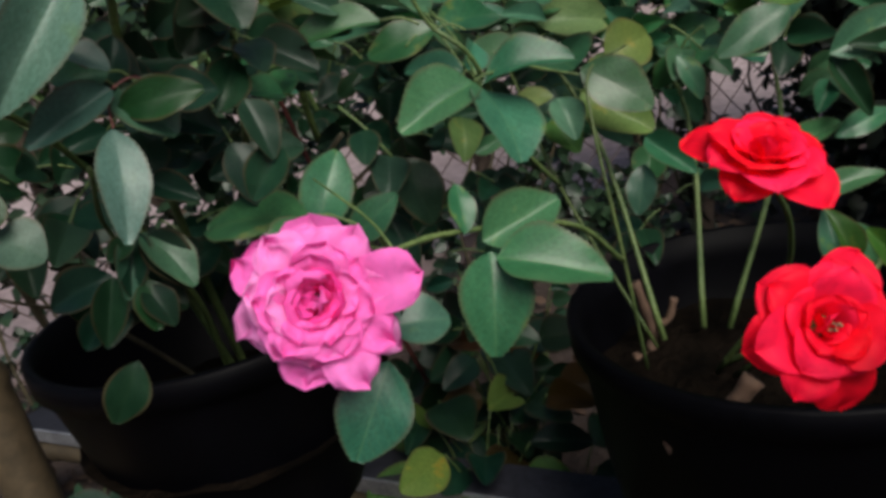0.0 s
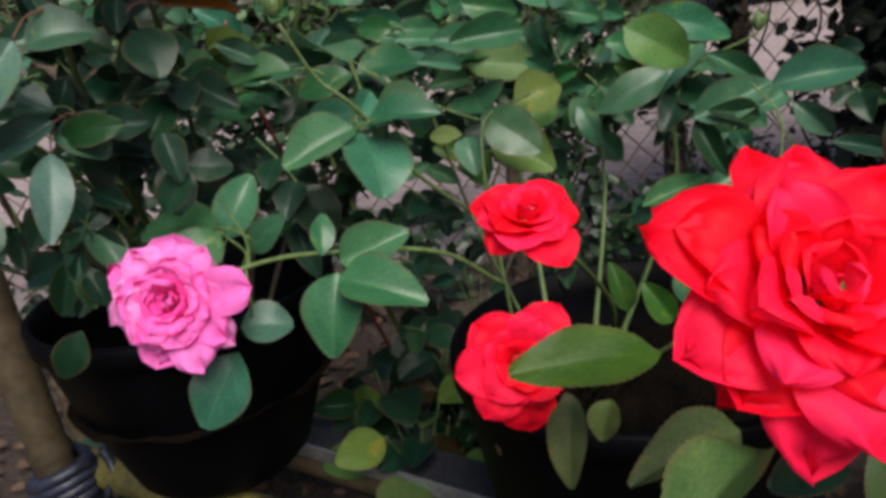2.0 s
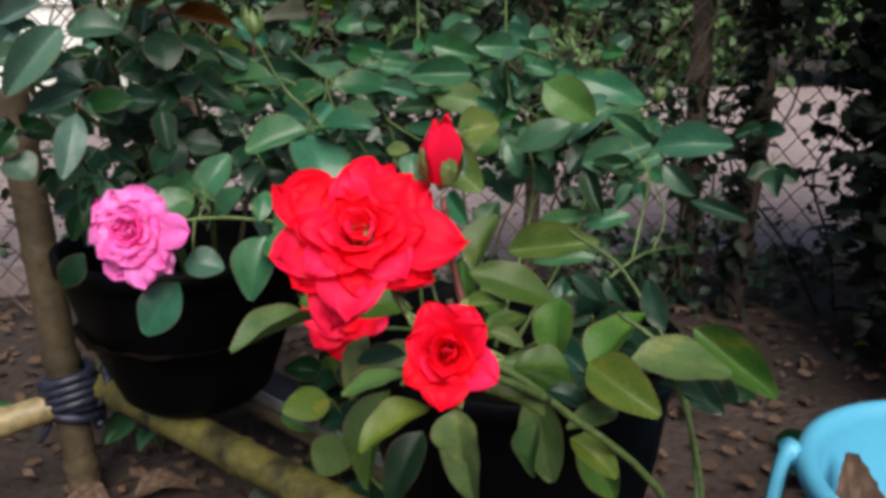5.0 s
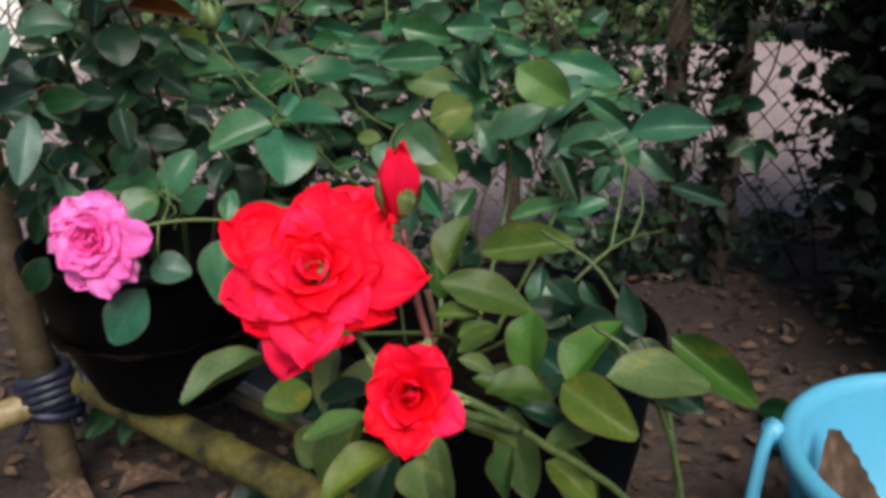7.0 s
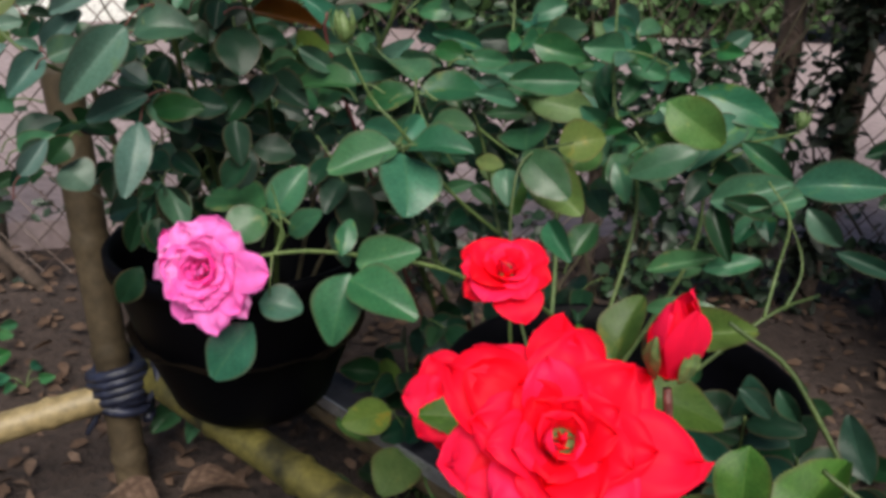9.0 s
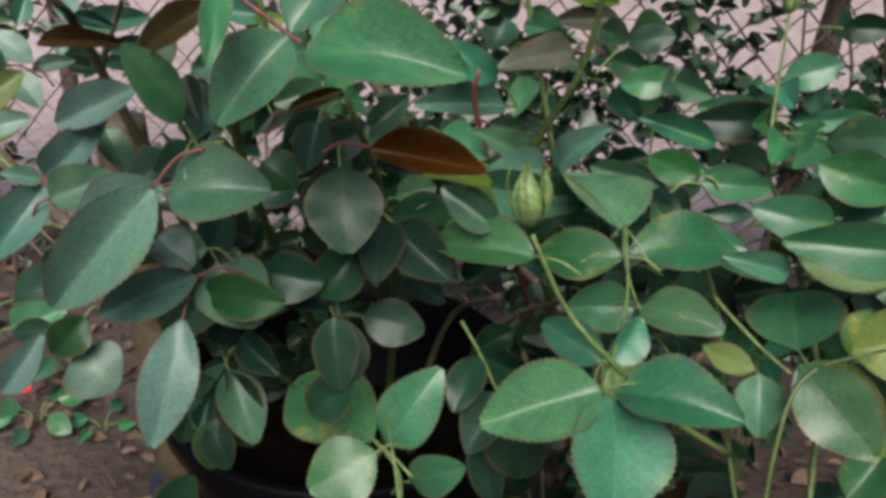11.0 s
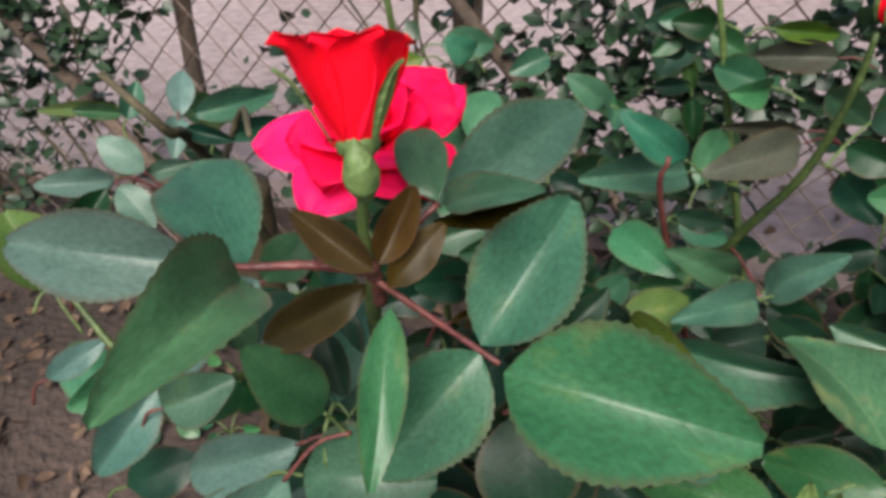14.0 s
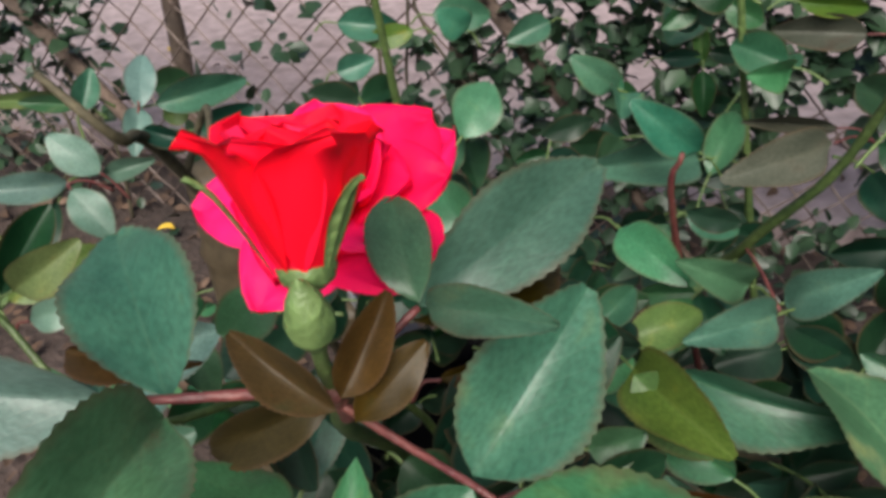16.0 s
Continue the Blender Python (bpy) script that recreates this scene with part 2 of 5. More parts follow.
def smooth_line(pts, steps=6):
    """A Catmull-Rom line through the points."""
    p = [Vector(v) for v in pts]
    p = [2 * p[0] - p[1], *p, 2 * p[-1] - p[-2]]
    out = []
    for a, b, c, d in zip(p, p[1:], p[2:], p[3:]):
        for k in range(steps):
            t = k / steps
            out.append(0.5 * (2 * b + (c - a) * t + (2 * a - 5 * b + 4 * c - d) * t * t + (3 * b - a - 3 * c + d) * t ** 3))
    return [*out, p[-2]]


def tube_mesh(name, pts, radii, material, sides=8, cap=True):
    """A tube along the points, with a radius at each."""
    verts, faces = [], []
    side = Vector((0.37, 0.61, 0.2))
    for k, p in enumerate(pts):
        d = (pts[min(k + 1, len(pts) - 1)] - pts[max(k - 1, 0)]).normalized()
        x = (side - d * side.dot(d)).normalized()
        y, side = d.cross(x), x
        for s in range(sides):
            a = 2 * math.pi * s / sides
            verts.append(p + (x * math.cos(a) + y * math.sin(a)) * radii[k])
    for k in range(len(pts) - 1):
        for s in range(sides):
            a, b = k * sides + s, k * sides + (s + 1) % sides
            faces.append((a, b, b + sides, a + sides))
    if cap:
        faces.append(tuple(range(sides - 1, -1, -1)))
        faces.append(tuple(range((len(pts) - 1) * sides, len(pts) * sides)))
    return mesh_of(name, verts, faces, material)


def cane(parent, pts, r0, r1, material=None, name="cane", label=""):
    """A rose cane through world places, thinning to its end."""
    line = smooth_line([local(parent, p) for p in pts])
    n = len(line)
    radii = [(r0 + (r1 - r0) * k / (n - 1)) * (1 + 0.06 * math.sin(k * 1.9)) for k in range(n)]
    return part(name, tube_mesh(name, line, radii, material or CANE), parent, label)


def lathe(name, profile, material, sides=40):
    verts = [(r * math.cos(2 * math.pi * s / sides), r * math.sin(2 * math.pi * s / sides), z) for r, z in profile for s in range(sides)]
    faces = [(k * sides + s, k * sides + (s + 1) % sides, (k + 1) * sides + (s + 1) % sides, (k + 1) * sides + s)
             for k in range(len(profile) - 1) for s in range(sides)]
    return mesh_of(name, verts, faces, material)


def blade(name, material, fold, curl, twist, seed, broad=0.62):
    """A toothed rose leaflet one unit long and about one wide, base at the origin, tip on +y, upper side +z."""
    r = random.Random(seed)
    rows, cols = 38, 8
    across = (-1, -0.66, -0.3, -0.05, 0, 0.05, 0.3, 0.66, 1)
    verts, faces, rim = [], [], []
    lean = r.uniform(-0.03, 0.03)
    for k in range(rows + 1):
        v = k / rows
        half = 0.5 * (math.sin(math.pi * min(1.0, v ** broad)) ** 0.72) if 0 < v < 1 else 0.006
        half *= 1.0 + 0.015 * math.sin(9 * v + seed)
        for c in range(cols + 1):
            u = across[c]
            tooth = (0.012 if k % 2 else -0.008) if abs(u) == 1 and 0 < k < rows else 0.0
            x = u * (half + tooth)
            z = fold * (math.sqrt(x * x + 0.006) - 0.0775) - curl * (v - 0.35) ** 2 + 0.012 * math.sin(14 * v + 3 * u + seed) * abs(u)
            z += twist * x * (v - 0.5)
            rim.append(abs(u))
            verts.append((x + lean * math.sin(math.pi * v), v + 0.03 * abs(u) * (1 if 0 < k < rows else 0), z))
    for k in range(rows):
        for c in range(cols):
            a = k * (cols + 1) + c
            faces.append((a, a + 1, a + cols + 2, a + cols + 1))
    me = mesh_of(name, verts, faces, material)
    me.attributes.new("rim", "FLOAT", "POINT").data.foreach_set("value", rim)
    return me


def blades(material):
    return [blade("leaf", material, f, c, t, s, b) for s, (f, c, t, b) in enumerate(
        [(0.42, 0.22, 0.15, 0.72), (0.28, 0.36, -0.3, 0.80), (0.55, 0.14, 0.3, 0.74), (0.16, 0.28, 0.2, 0.86), (0.45, 0.42, -0.3, 0.78)])]


SETS = {m: blades(m) for m in (LIGHT, DEEP, OLIVE, SHADE, YELLOW, BRONZE, MUTED, SHEEN)}
# D leaves carry shade in their colour, P leaves carry sky sheen.
G, D, Y, R, P = "plain", "dark", "yellowing", "bronze", "pale"
TONES = {}
pick = random.Random(11)


def leaf(bush, base, tip, width, tone=G, face=None):
    """One leaflet of a bush from base to tip, its upper side turned towards face, or out to the open side of the bed."""
    a, b = Vector(base), Vector(tip)
    y = b - a
    long = y.length
    y.normalize()
    f = Vector(face) if face else (Vector((0.16, -0.02, 0.92)) - (a + b) / 2).normalized() + Vector((pick.uniform(-0.2, 0.2), pick.uniform(-0.2, 0.2), pick.uniform(-0.1, 0.15)))
    z = f - y * f.dot(y)
    if z.length < 0.2:
        z = Vector((0.3, -0.9, 0.2)) - y * Vector((0.3, -0.9, 0.2)).dot(y)
    z.normalize()
    x = y.cross(z)
    m = Matrix((x, y, z)).transposed().to_4x4() @ Matrix.Diagonal((long * width * 1.04, long * 1.04, long, 1))
    m.translation = local(bush, a)
    if face and a.z < 0.79:
        cane(bush, [a + y * 0.02 * long, a - y * 0.22 * long - z * 0.002, a - y * 0.42 * long + Vector((0, 0.003, -0.009))], 0.0007, 0.0009, REDSTEM if tone in (R, P) else YOUNG, "petiole")
    return part("leaf", pick.choice(SETS[TONES[bush.name][tone]]), bush, "", m)


def spray(bush, node, toward, size, tone=G, count=5, r=pick):
    """A compound leaf: leaflets in pairs along a thin petiole, and one at its end."""
    d = Vector(toward).normalized()
    side = d.cross(Vector((0, 0, 1))).normalized()
    end = Vector(node) + d * size * (1.1 if count > 3 else 0.7)
    cane(bush, [node, (Vector(node) + end) / 2 + Vector((0, 0, 0.06 * size)), end], 0.0011, 0.0008, YOUNG, "petiole")
    places = [(end, d, 1.0)]
    for k in range(count // 2):
        s = end - d * size * (0.12 + 0.52 * k)
        for w in (-1, 1):
            places.append((s, (d * 0.45 + side * w).normalized(), 0.9 - 0.15 * k))
    for p, way, f in places:
        w = way + Vector((r.uniform(-0.2, 0.2), r.uniform(-0.2, 0.2), r.uniform(-0.35, 0.15)))
        leaf(bush, p, p + w.normalized() * size * f * r.uniform(0.85, 1.1), r.uniform(0.58, 0.75), tone)


def petal_mesh(az, phi0, phi1, long, wide, r0, pointed, ruffle, cup, seed, material, drop=0.0):
    """A rounded petal that rises from a ring of radius r0 at azimuth az, leans from phi0 to phi1 degrees off the axis and rolls back at its rim."""
    r = random.Random(seed)
    rows, cols = 12, 12
    verts, faces = [], []
    ph, skew = r.uniform(0, 6), r.uniform(-0.12, 0.12)
    close = 0.3 if pointed > 0.95 else 0.75 if pointed > 0.5 else 2.6
    rad, z = r0, -drop
    for k in range(rows + 1):
        v = k / rows
        roll = 34 * max(0.0, v - 0.7) / 0.3 * (0.25 if pointed > 0.95 else 1 if phi1 > 10 else 0.3)
        phi = radians(phi0 + (phi1 - phi0) * v ** 1.5 + roll)
        if k:
            rad += math.sin(phi) * long / rows
            z += math.cos(phi) * long / rows
        t = max(0.0, (v - 0.5) / 0.5)
        half = wide * (0.26 + 0.74 * min(1, v / 0.55) ** 0.75) * max(0.0, 1 - t ** (close + 1.3)) ** (0.8 if pointed > 0.5 else 0.55)
        for c in range(cols + 1):
            u = 2 * c / cols - 1
            s = (u + skew * v) * half
            rim = max(abs(u) ** 3 * v, max(0.0, v - 0.72) / 0.28)
            wave = ruffle * long * rim * (math.sin(6.0 * u + 4 * v + ph) * 0.65 + math.sin(13 * u + 7 * v + 2 * ph) * 0.35)
            wave -= 0.07 * long * rim * rim * math.sin(max(phi, 0.25))
            fold = -0.05 * long * math.exp(-(u * 3.2) ** 2) * v
            lift = wave + fold + cup * long * u * u * v * (1 - 0.7 * v)
            rr = rad - lift * math.cos(phi)
            zz = z + lift * math.sin(phi)
            a = az + s / (max(rr, 0.0) + 0.45 * wide)
            flat = (rr * math.cos(az) - s * math.sin(az), rr * math.sin(az) + s * math.cos(az))
            wrap = (rr * math.cos(a), rr * math.sin(a))
            verts.append((flat[0] * 0.4 + wrap[0] * 0.6, flat[1] * 0.4 + wrap[1] * 0.6, zz))
    n = cols + 1
    for k in range(rows):
        for c in range(cols):
            a = k * n + c
            faces.append((a, a + 1, a + n + 1, a + n))
    return mesh_of("petal", verts, faces, material)


OPEN = [(3, 4, -12, 0.20, 0.15, 0.02), (4, 10, 18, 0.26, 0.21, 0.04), (5, 22, 44, 0.34, 0.26, 0.055), (5, 40, 70, 0.41, 0.30, 0.065), (6, 58, 88, 0.47, 0.31, 0.075), (5, 72, 104, 0.51, 0.30, 0.08)]
FULL = [(4, 2, -14, 0.20, 0.11, 0.015), (5, 6, 10, 0.25, 0.16, 0.04), (6, 16, 30, 0.30, 0.19, 0.06), (7, 28, 52, 0.35, 0.21, 0.075), (7, 44, 70, 0.41, 0.23, 0.085), (7, 60, 84, 0.46, 0.24, 0.09), (6, 74, 96, 0.50, 0.25, 0.09)]
CUP = [(3, 2, -8, 0.55, 0.30, 0.05), (4, 8, 2, 0.72, 0.42, 0.09), (5, 15, 8, 0.88, 0.50, 0.13), (6, 21, 14, 0.95, 0.50, 0.15)]
LUSH = [(4, 2, -14, 0.17, 0.12, 0.02), (5, 8, 14, 0.22, 0.16, 0.04), (6, 20, 36, 0.29, 0.19, 0.06), (7, 34, 60, 0.36, 0.22, 0.075), (8, 50, 82, 0.44, 0.23, 0.085), (8, 66, 98, 0.52, 0.24, 0.09), (6, 80, 112, 0.56, 0.24, 0.09)]
HALF = [(4, 4, -6, 0.42, 0.22, 0.03), (4, 12, 14, 0.50, 0.28, 0.06), (5, 20, 34, 0.58, 0.32, 0.08), (5, 30, 60, 0.62, 0.34, 0.09)]
BUD = [(3, 6, -24, 0.86, 0.30, 0.14), (4, 16, -36, 0.94, 0.38, 0.18), (3, 22, -34, 0.92, 0.40, 0.19)]


def rose(bush, centre, face, size, rings, material, pointed=0.6, ruffle=0.05, seed=1, depth=0.22, sepals=5, sepal_long=0.32, sepal_lean=140, sepal_wide=0.075):
    """A bloom on a bush: its green hip and sepals, and each petal, opening towards face."""
    f = Vector(face).normalized()
    turn = f.to_track_quat("Z", "Y").to_matrix().to_4x4()
    root = local(bush, Vector(centre) - f * size * depth)
    shut = material is CALYX
    k = 2.2 if rings is CUP else 1.0
    hip = lathe("flower", [(0.0, -0.16 * size), (0.12 * size, -0.12 * size), (0.24 * size, 0.08 * size), (0.27 * size, 0.26 * size), (0.20 * size, 0.52 * size), (0.08 * size, 0.74 * size), (0.0, 0.82 * size)] if shut else [(0.0, -0.16 * size), (0.035 * size * k, -0.15 * size), (0.075 * size * k, -0.08 * size), (0.085 * size * k, 0.0), (0.06 * size * k, 0.08 * size), (0.0, 0.10 * size)], CALYX, 14)
    head = part("flower", hip, bush, "", Matrix.Translation(root) @ turn)
    r = random.Random(seed)
    for ring, (count, p0, p1, long, wide, r0) in enumerate([] if shut else rings):
        first = r.uniform(0, 6.28)
        for k in range(count):
            az = first + 2 * math.pi * (k + r.uniform(-0.26, 0.26)) / count
            lg = long * size * (r.uniform(0.93, 1.06) if rings is CUP else r.uniform(0.78, 1.14))
            me = petal_mesh(az, p0 + r.uniform(-5, 5), p1 + (r.uniform(-4, 5) if rings is CUP else r.uniform(-20, 16)), lg, wide * size * r.uniform(0.86, 1.12), r0 * size,
                            pointed, ruffle, 0.10, r.randrange(9999), DEEP_PINK if material is PINK and ring < 3 else material)
            part("petal", me, head)
    for k in range(sepals):
        az = 2 * math.pi * k / sepals + r.uniform(-0.2, 0.2)
        me = petal_mesh(az, 31 if rings is BUD else min(sepal_lean, 60) * 0.5 + 8, -34 + r.uniform(-4, 10) if rings is BUD else sepal_lean + r.uniform(-12, 12), sepal_long * size, sepal_wide * size, 0.22 * size if rings is BUD else 0.185 * size if rings is CUP else 0.085 * size, 1.0, 0.0, 0.0, k, CALYX, 0.05 * size)
        part("sepal", me, head)
    if rings in (OPEN, HALF):
        pts = []
        fcs = []
        for k in range(16):
            a, q = r.uniform(0, 6.28), r.uniform(0.0, 0.05) * size
            x, y, z, s = q * math.cos(a), q * math.sin(a), (0.12 + r.uniform(0, 0.06)) * size, 0.010 * size
            b = len(pts)
            pts += [(x - s, y - s, z), (x + s, y - s, z), (x + s, y + s, z), (x - s, y + s, z), (x, y, z + 2 * s), (x, y, 0)]
            fcs += [(b, b + 1, b + 4), (b + 1, b + 2, b + 4), (b + 2, b + 3, b + 4), (b + 3, b, b + 4), (b + 1, b, b + 5), (b + 2, b + 1, b + 5), (b + 3, b + 2, b + 5), (b, b + 3, b + 5)]
        part("stamen_tuft", mesh_of("stamen_tuft", pts, fcs, STAMEN), head)
    return head


def scatter_mesh(name, places, size, material, r, flat=0.0, narrow=0.55):
    """Many small leaves in one mesh, each a folded rhomb of six corners, at the given places."""
    verts, faces = [], []
    for p in places:
        d = Vector((r.gauss(0, 1), r.gauss(0, 1), r.gauss(0, 1) * (1 - flat))).normalized()
        u = Vector((r.gauss(0, 0.6), r.gauss(0, 0.6) - 0.3, 1.0))
        z = (u - d * u.dot(d)).normalized()
        x = d.cross(z)
        s = size * r.uniform(0.6, 1.3)
        w = s * narrow
        p = Vector(p)
        b = len(verts)
        verts += [p, p + d * s * 0.35 - x * w * 0.5 + z * s * 0.1, p + d * s * 0.8 - x * w * 0.32 + z * s * 0.06, p + d * s - z * s * 0.06,
                  p + d * s * 0.8 + x * w * 0.32 + z * s * 0.06, p + d * s * 0.35 + x * w * 0.5 + z * s * 0.1, p + d * s * 0.5]
        faces += [(b, b + 1, b + 6), (b + 1, b + 2, b + 6), (b + 2, b + 3, b + 6), (b + 3, b + 4, b + 6), (b + 4, b + 5, b + 6), (b + 5, b, b + 6)]
    return mesh_of(name, verts, faces, material)


# ---------------------------------------------------------------- ground, road, fence
def fence_y(x):
    return 1.66 + 0.30 * x


def ground_sheet():
    """One sheet of earth to the horizon, finer and uneven near the pots."""
    xs = [-400, -120, -40, -15, -8, *[-5 + 0.16 * k for k in range(63)], 8, 15, 40, 120, 400]
    ys = [-400, -120, -40, -12, -5, *[-2 + 0.16 * k for k in range(39)], 7, 10, 16, 40, 120, 400]
    verts = []
    for y in ys:
        for x in xs:
            near = max(0.0, 1 - (abs(x) + abs(y - 1)) / 7)
            h = 0.05 * near * noise.noise(Vector((x * 1.7, y * 1.7, 0))) + 0.02 * near * noise.noise(Vector((x * 6, y * 6, 3)))
            beyond = y - fence_y(x)
            if beyond > 0.2:
                h -= 0.03
            verts.append((x, y, h))
    n = len(xs)
    faces = [(j * n + i, j * n + i + 1, (j + 1) * n + i + 1, (j + 1) * n + i) for j in range(len(ys) - 1) for i in range(n - 1)]
    return tagged(new("ground", mesh_of("ground", verts, faces, EARTH)), "bare brown earth with dry leaf litter", "ground", kind="structure")


ground_sheet()


def road_slab():
    """The pale concrete road that runs along the far side of the fence."""
    bm = bmesh.new()
    d, n = Vector((1, 0.30, 0)).normalized(), Vector((-0.30, 1, 0)).normalized()
    o = Vector((0, 1.66, 0))
    rnd = random.Random(5)
    near, far = [], []
    steps = [-60, -30, -12, *[-6 + 0.4 * k for k in range(31)], 12, 30, 60]
    for s in steps:
        near.append(o + d * s + n * (0.32 + rnd.uniform(-0.07, 0.07)))
        far.append(o + d * s + n * (6.6 + rnd.uniform(-0.2, 0.2)))
    top = [bm.verts.new((v.x, v.y, 0.045)) for v in near + far[::-1]]
    low = [bm.verts.new((v.x, v.y, -0.08)) for v in near + far[::-1]]
    bm.faces.new(top)
    for k in range(len(top)):
        bm.faces.new((low[k], low[(k + 1) % len(top)], top[(k + 1) % len(top)], top[k]))
    me = bpy.data.meshes.new("road")
    bm.to_mesh(me)
    bm.free()
    me.materials.append(CONCRETE)
    return tagged(new("road", me), "pale pinkish concrete road beyond the fence", "road", kind="structure")


road_slab()


def chain_link_fence():
    """Chain link: zigzag wires that hook into their neighbours, between weathered posts."""
    fence = thing("chain_link_fence", (0, fence_y(0), 0.0), "rusty chain-link fence overgrown with small-leaved creeper", "fence")
    d = Vector((1, 0.30, 0)).normalized()
    back = Vector((-0.30, 1, 0)).normalized()
    cell_w, cell_h, rad, high = 0.072, 0.078, 0.0025, 1.35
    verts, faces = [], []
    rnd = random.Random(3)
    k0, k1 = int(-2.9 / (cell_w / 2)), int(2.4 / (cell_w / 2))
    for k in range(k0, k1):
        line = []
        for j in range(int(high / (cell_h / 2)) + 1):
            swing = cell_w / 4 * (1 if (j + k) % 2 else -1)
            off = 0.0022 * (1 if j % 2 else -1)
            s = (k + 0.5) * cell_w / 2 + swing * 1.06
            z = 0.03 + j * cell_h / 2
            sag = 0.006 * math.sin(s * 2.1 + z * 3)
            line.append(d * s + back * (off + sag) + Vector((0, 0, z + 0.004 * math.sin(3 * s))))
        base = len(verts)
        for p in line:
            for q in range(4):
                a = q * math.pi / 2
                verts.append(p + d * rad * math.cos(a) + back * rad * math.sin(a))
        for j in range(len(line) - 1):
            for q in range(4):
                a, b = base + 4 * j + q, base + 4 * j + (q + 1) % 4
                faces.append((a, b, b + 4, a + 4))
    mesh = part("wire_mesh", mesh_of("wire_mesh", verts, faces, WIRE, False), fence, "rusty diamond wire netting")
    tagged(mesh, kind="stuff")
    for s, lean, r in ((-2.35, 0.02, 0.03), (-1.30, 0.015, 0.018), (-0.72, -0.02, 0.027), (0.13, 0.02, 0.022), (0.545, -0.015, 0.028), (1.9, 0.0, 0.035)):
        foot = Vector((s, fence_y(s) + 0.045, 0))
        pts = [local(fence, foot + Vector((lean * z, 0, z))) for z in (-0.1, 0.3, 0.7, 1.1, 1.6)]
        part("post", tube_mesh("post", smooth_line(pts, 5), [r * (1 + 0.1 * math.sin(2.3 * q)) for q in range(21)], BARK, 10), fence)
    rail = [Vector((x, fence_y(x) + 0.01, 1.33)) for x in (-2.6, -1.2, 0, 1.2, 2.2)]
    part("rail", tube_mesh("rail", [local(fence, p) for p in rail], [0.015] * 5, WIRE, 8), fence)
    return fence


chain_link_fence()


def brace(a, b, r):
    t = thing("bamboo_brace", a, "weathered bamboo pole leaning against the fence", "pole")
    line = smooth_line([local(t, a), local(t, (Vector(a) + Vector(b)) / 2), local(t, b)], 6)
    part("pole", tube_mesh("pole", line, [r * (1 + 0.05 * math.sin(k)) for k in range(len(line))], BARK, 10), t)


brace((-1.12, 1.28, -0.03), (-1.83, 1.08, 0.80), 0.016)
brace((-0.16, 1.585, -0.03), (-0.84, 1.378, 0.79), 0.013)


def creeper():
    """Small dark leaves on thin runners over the netting, dense in drifts, with bare netting between them."""
    rnd = random.Random(17)
    plant = thing("fence_creeper", (0, fence_y(0) - 0.02, 0), "small-leaved dark green creeper climbing the wire fence", "creeper")
    drifts = [(-0.62, 0.38, 0.33, 0.30, 900), (-0.15, 0.45, 0.35, 0.40, 1300), (0.30, 0.45, 0.32, 0.42, 1900), (-1.72, 0.4, 0.22, 0.40, 420), (-2.3, 0.5, 0.4, 0.5, 600),
              (0.66, 0.86, 0.35, 0.22, 500), (1.02, 0.45, 0.14, 0.35, 700), (0.95, 0.80, 0.30, 0.14, 600), (1.35, 0.4, 0.26, 0.5, 1100), (0.6, 0.12, 0.5, 0.10, 420), (-1.1, 0.14, 0.5, 0.10, 320), (-0.9, 1.0, 0.5, 0.2, 200), (-1.46, 0.66, 0.16, 0.20, 700), (-1.6, 0.75, 0.28, 0.35, 700), (1.7, 0.7, 0.3, 0.4, 800), (0.1, 1.0, 0.5, 0.25, 500), (-0.32, 0.62, 0.25, 0.25, 800)]
    places = []
    for cx, cz, sx, sz, n in drifts:
        for _ in range(n):
            x, z = rnd.gauss(cx, sx * 0.6), abs(rnd.gauss(cz, sz * 0.6))
            if noise.noise(Vector((x * 5, z * 5, 7))) < -0.12:
                continue
            places.append(local(plant, (x, fence_y(x) + rnd.uniform(-0.07, 0.03), z)))
    tagged(part("leaves", scatter_mesh("leaves", places, 0.038, CREEPER, rnd, 0.2, 0.7), plant), kind="stuff")
    for k in range(34):
        x = rnd.choice([-0.7, -0.3, 0.0, 0.3, 0.5, -1.7, -2.2, 1.3, 1.1]) + rnd.uniform(-0.25, 0.25)
        pts = [(x, fence_y(x) - 0.02, -0.02)]
        for j in range(1, 6):
            x += rnd.uniform(-0.12, 0.12)
            pts.append((x, fence_y(x) - 0.015 + rnd.uniform(-0.02, 0.02), 0.18 * j))
        cane(plant, pts, 0.004, 0.002, OLDWOOD, "runner")


creeper()


def bough(parent, a, b, r, material=OLDWOOD):
    mid = (Vector(a) + Vector(b)) / 2 + Vector((0.04, 0.03, 0.05))
    return cane(parent, [a, mid, b], r, r * 0.4, material, "limb")


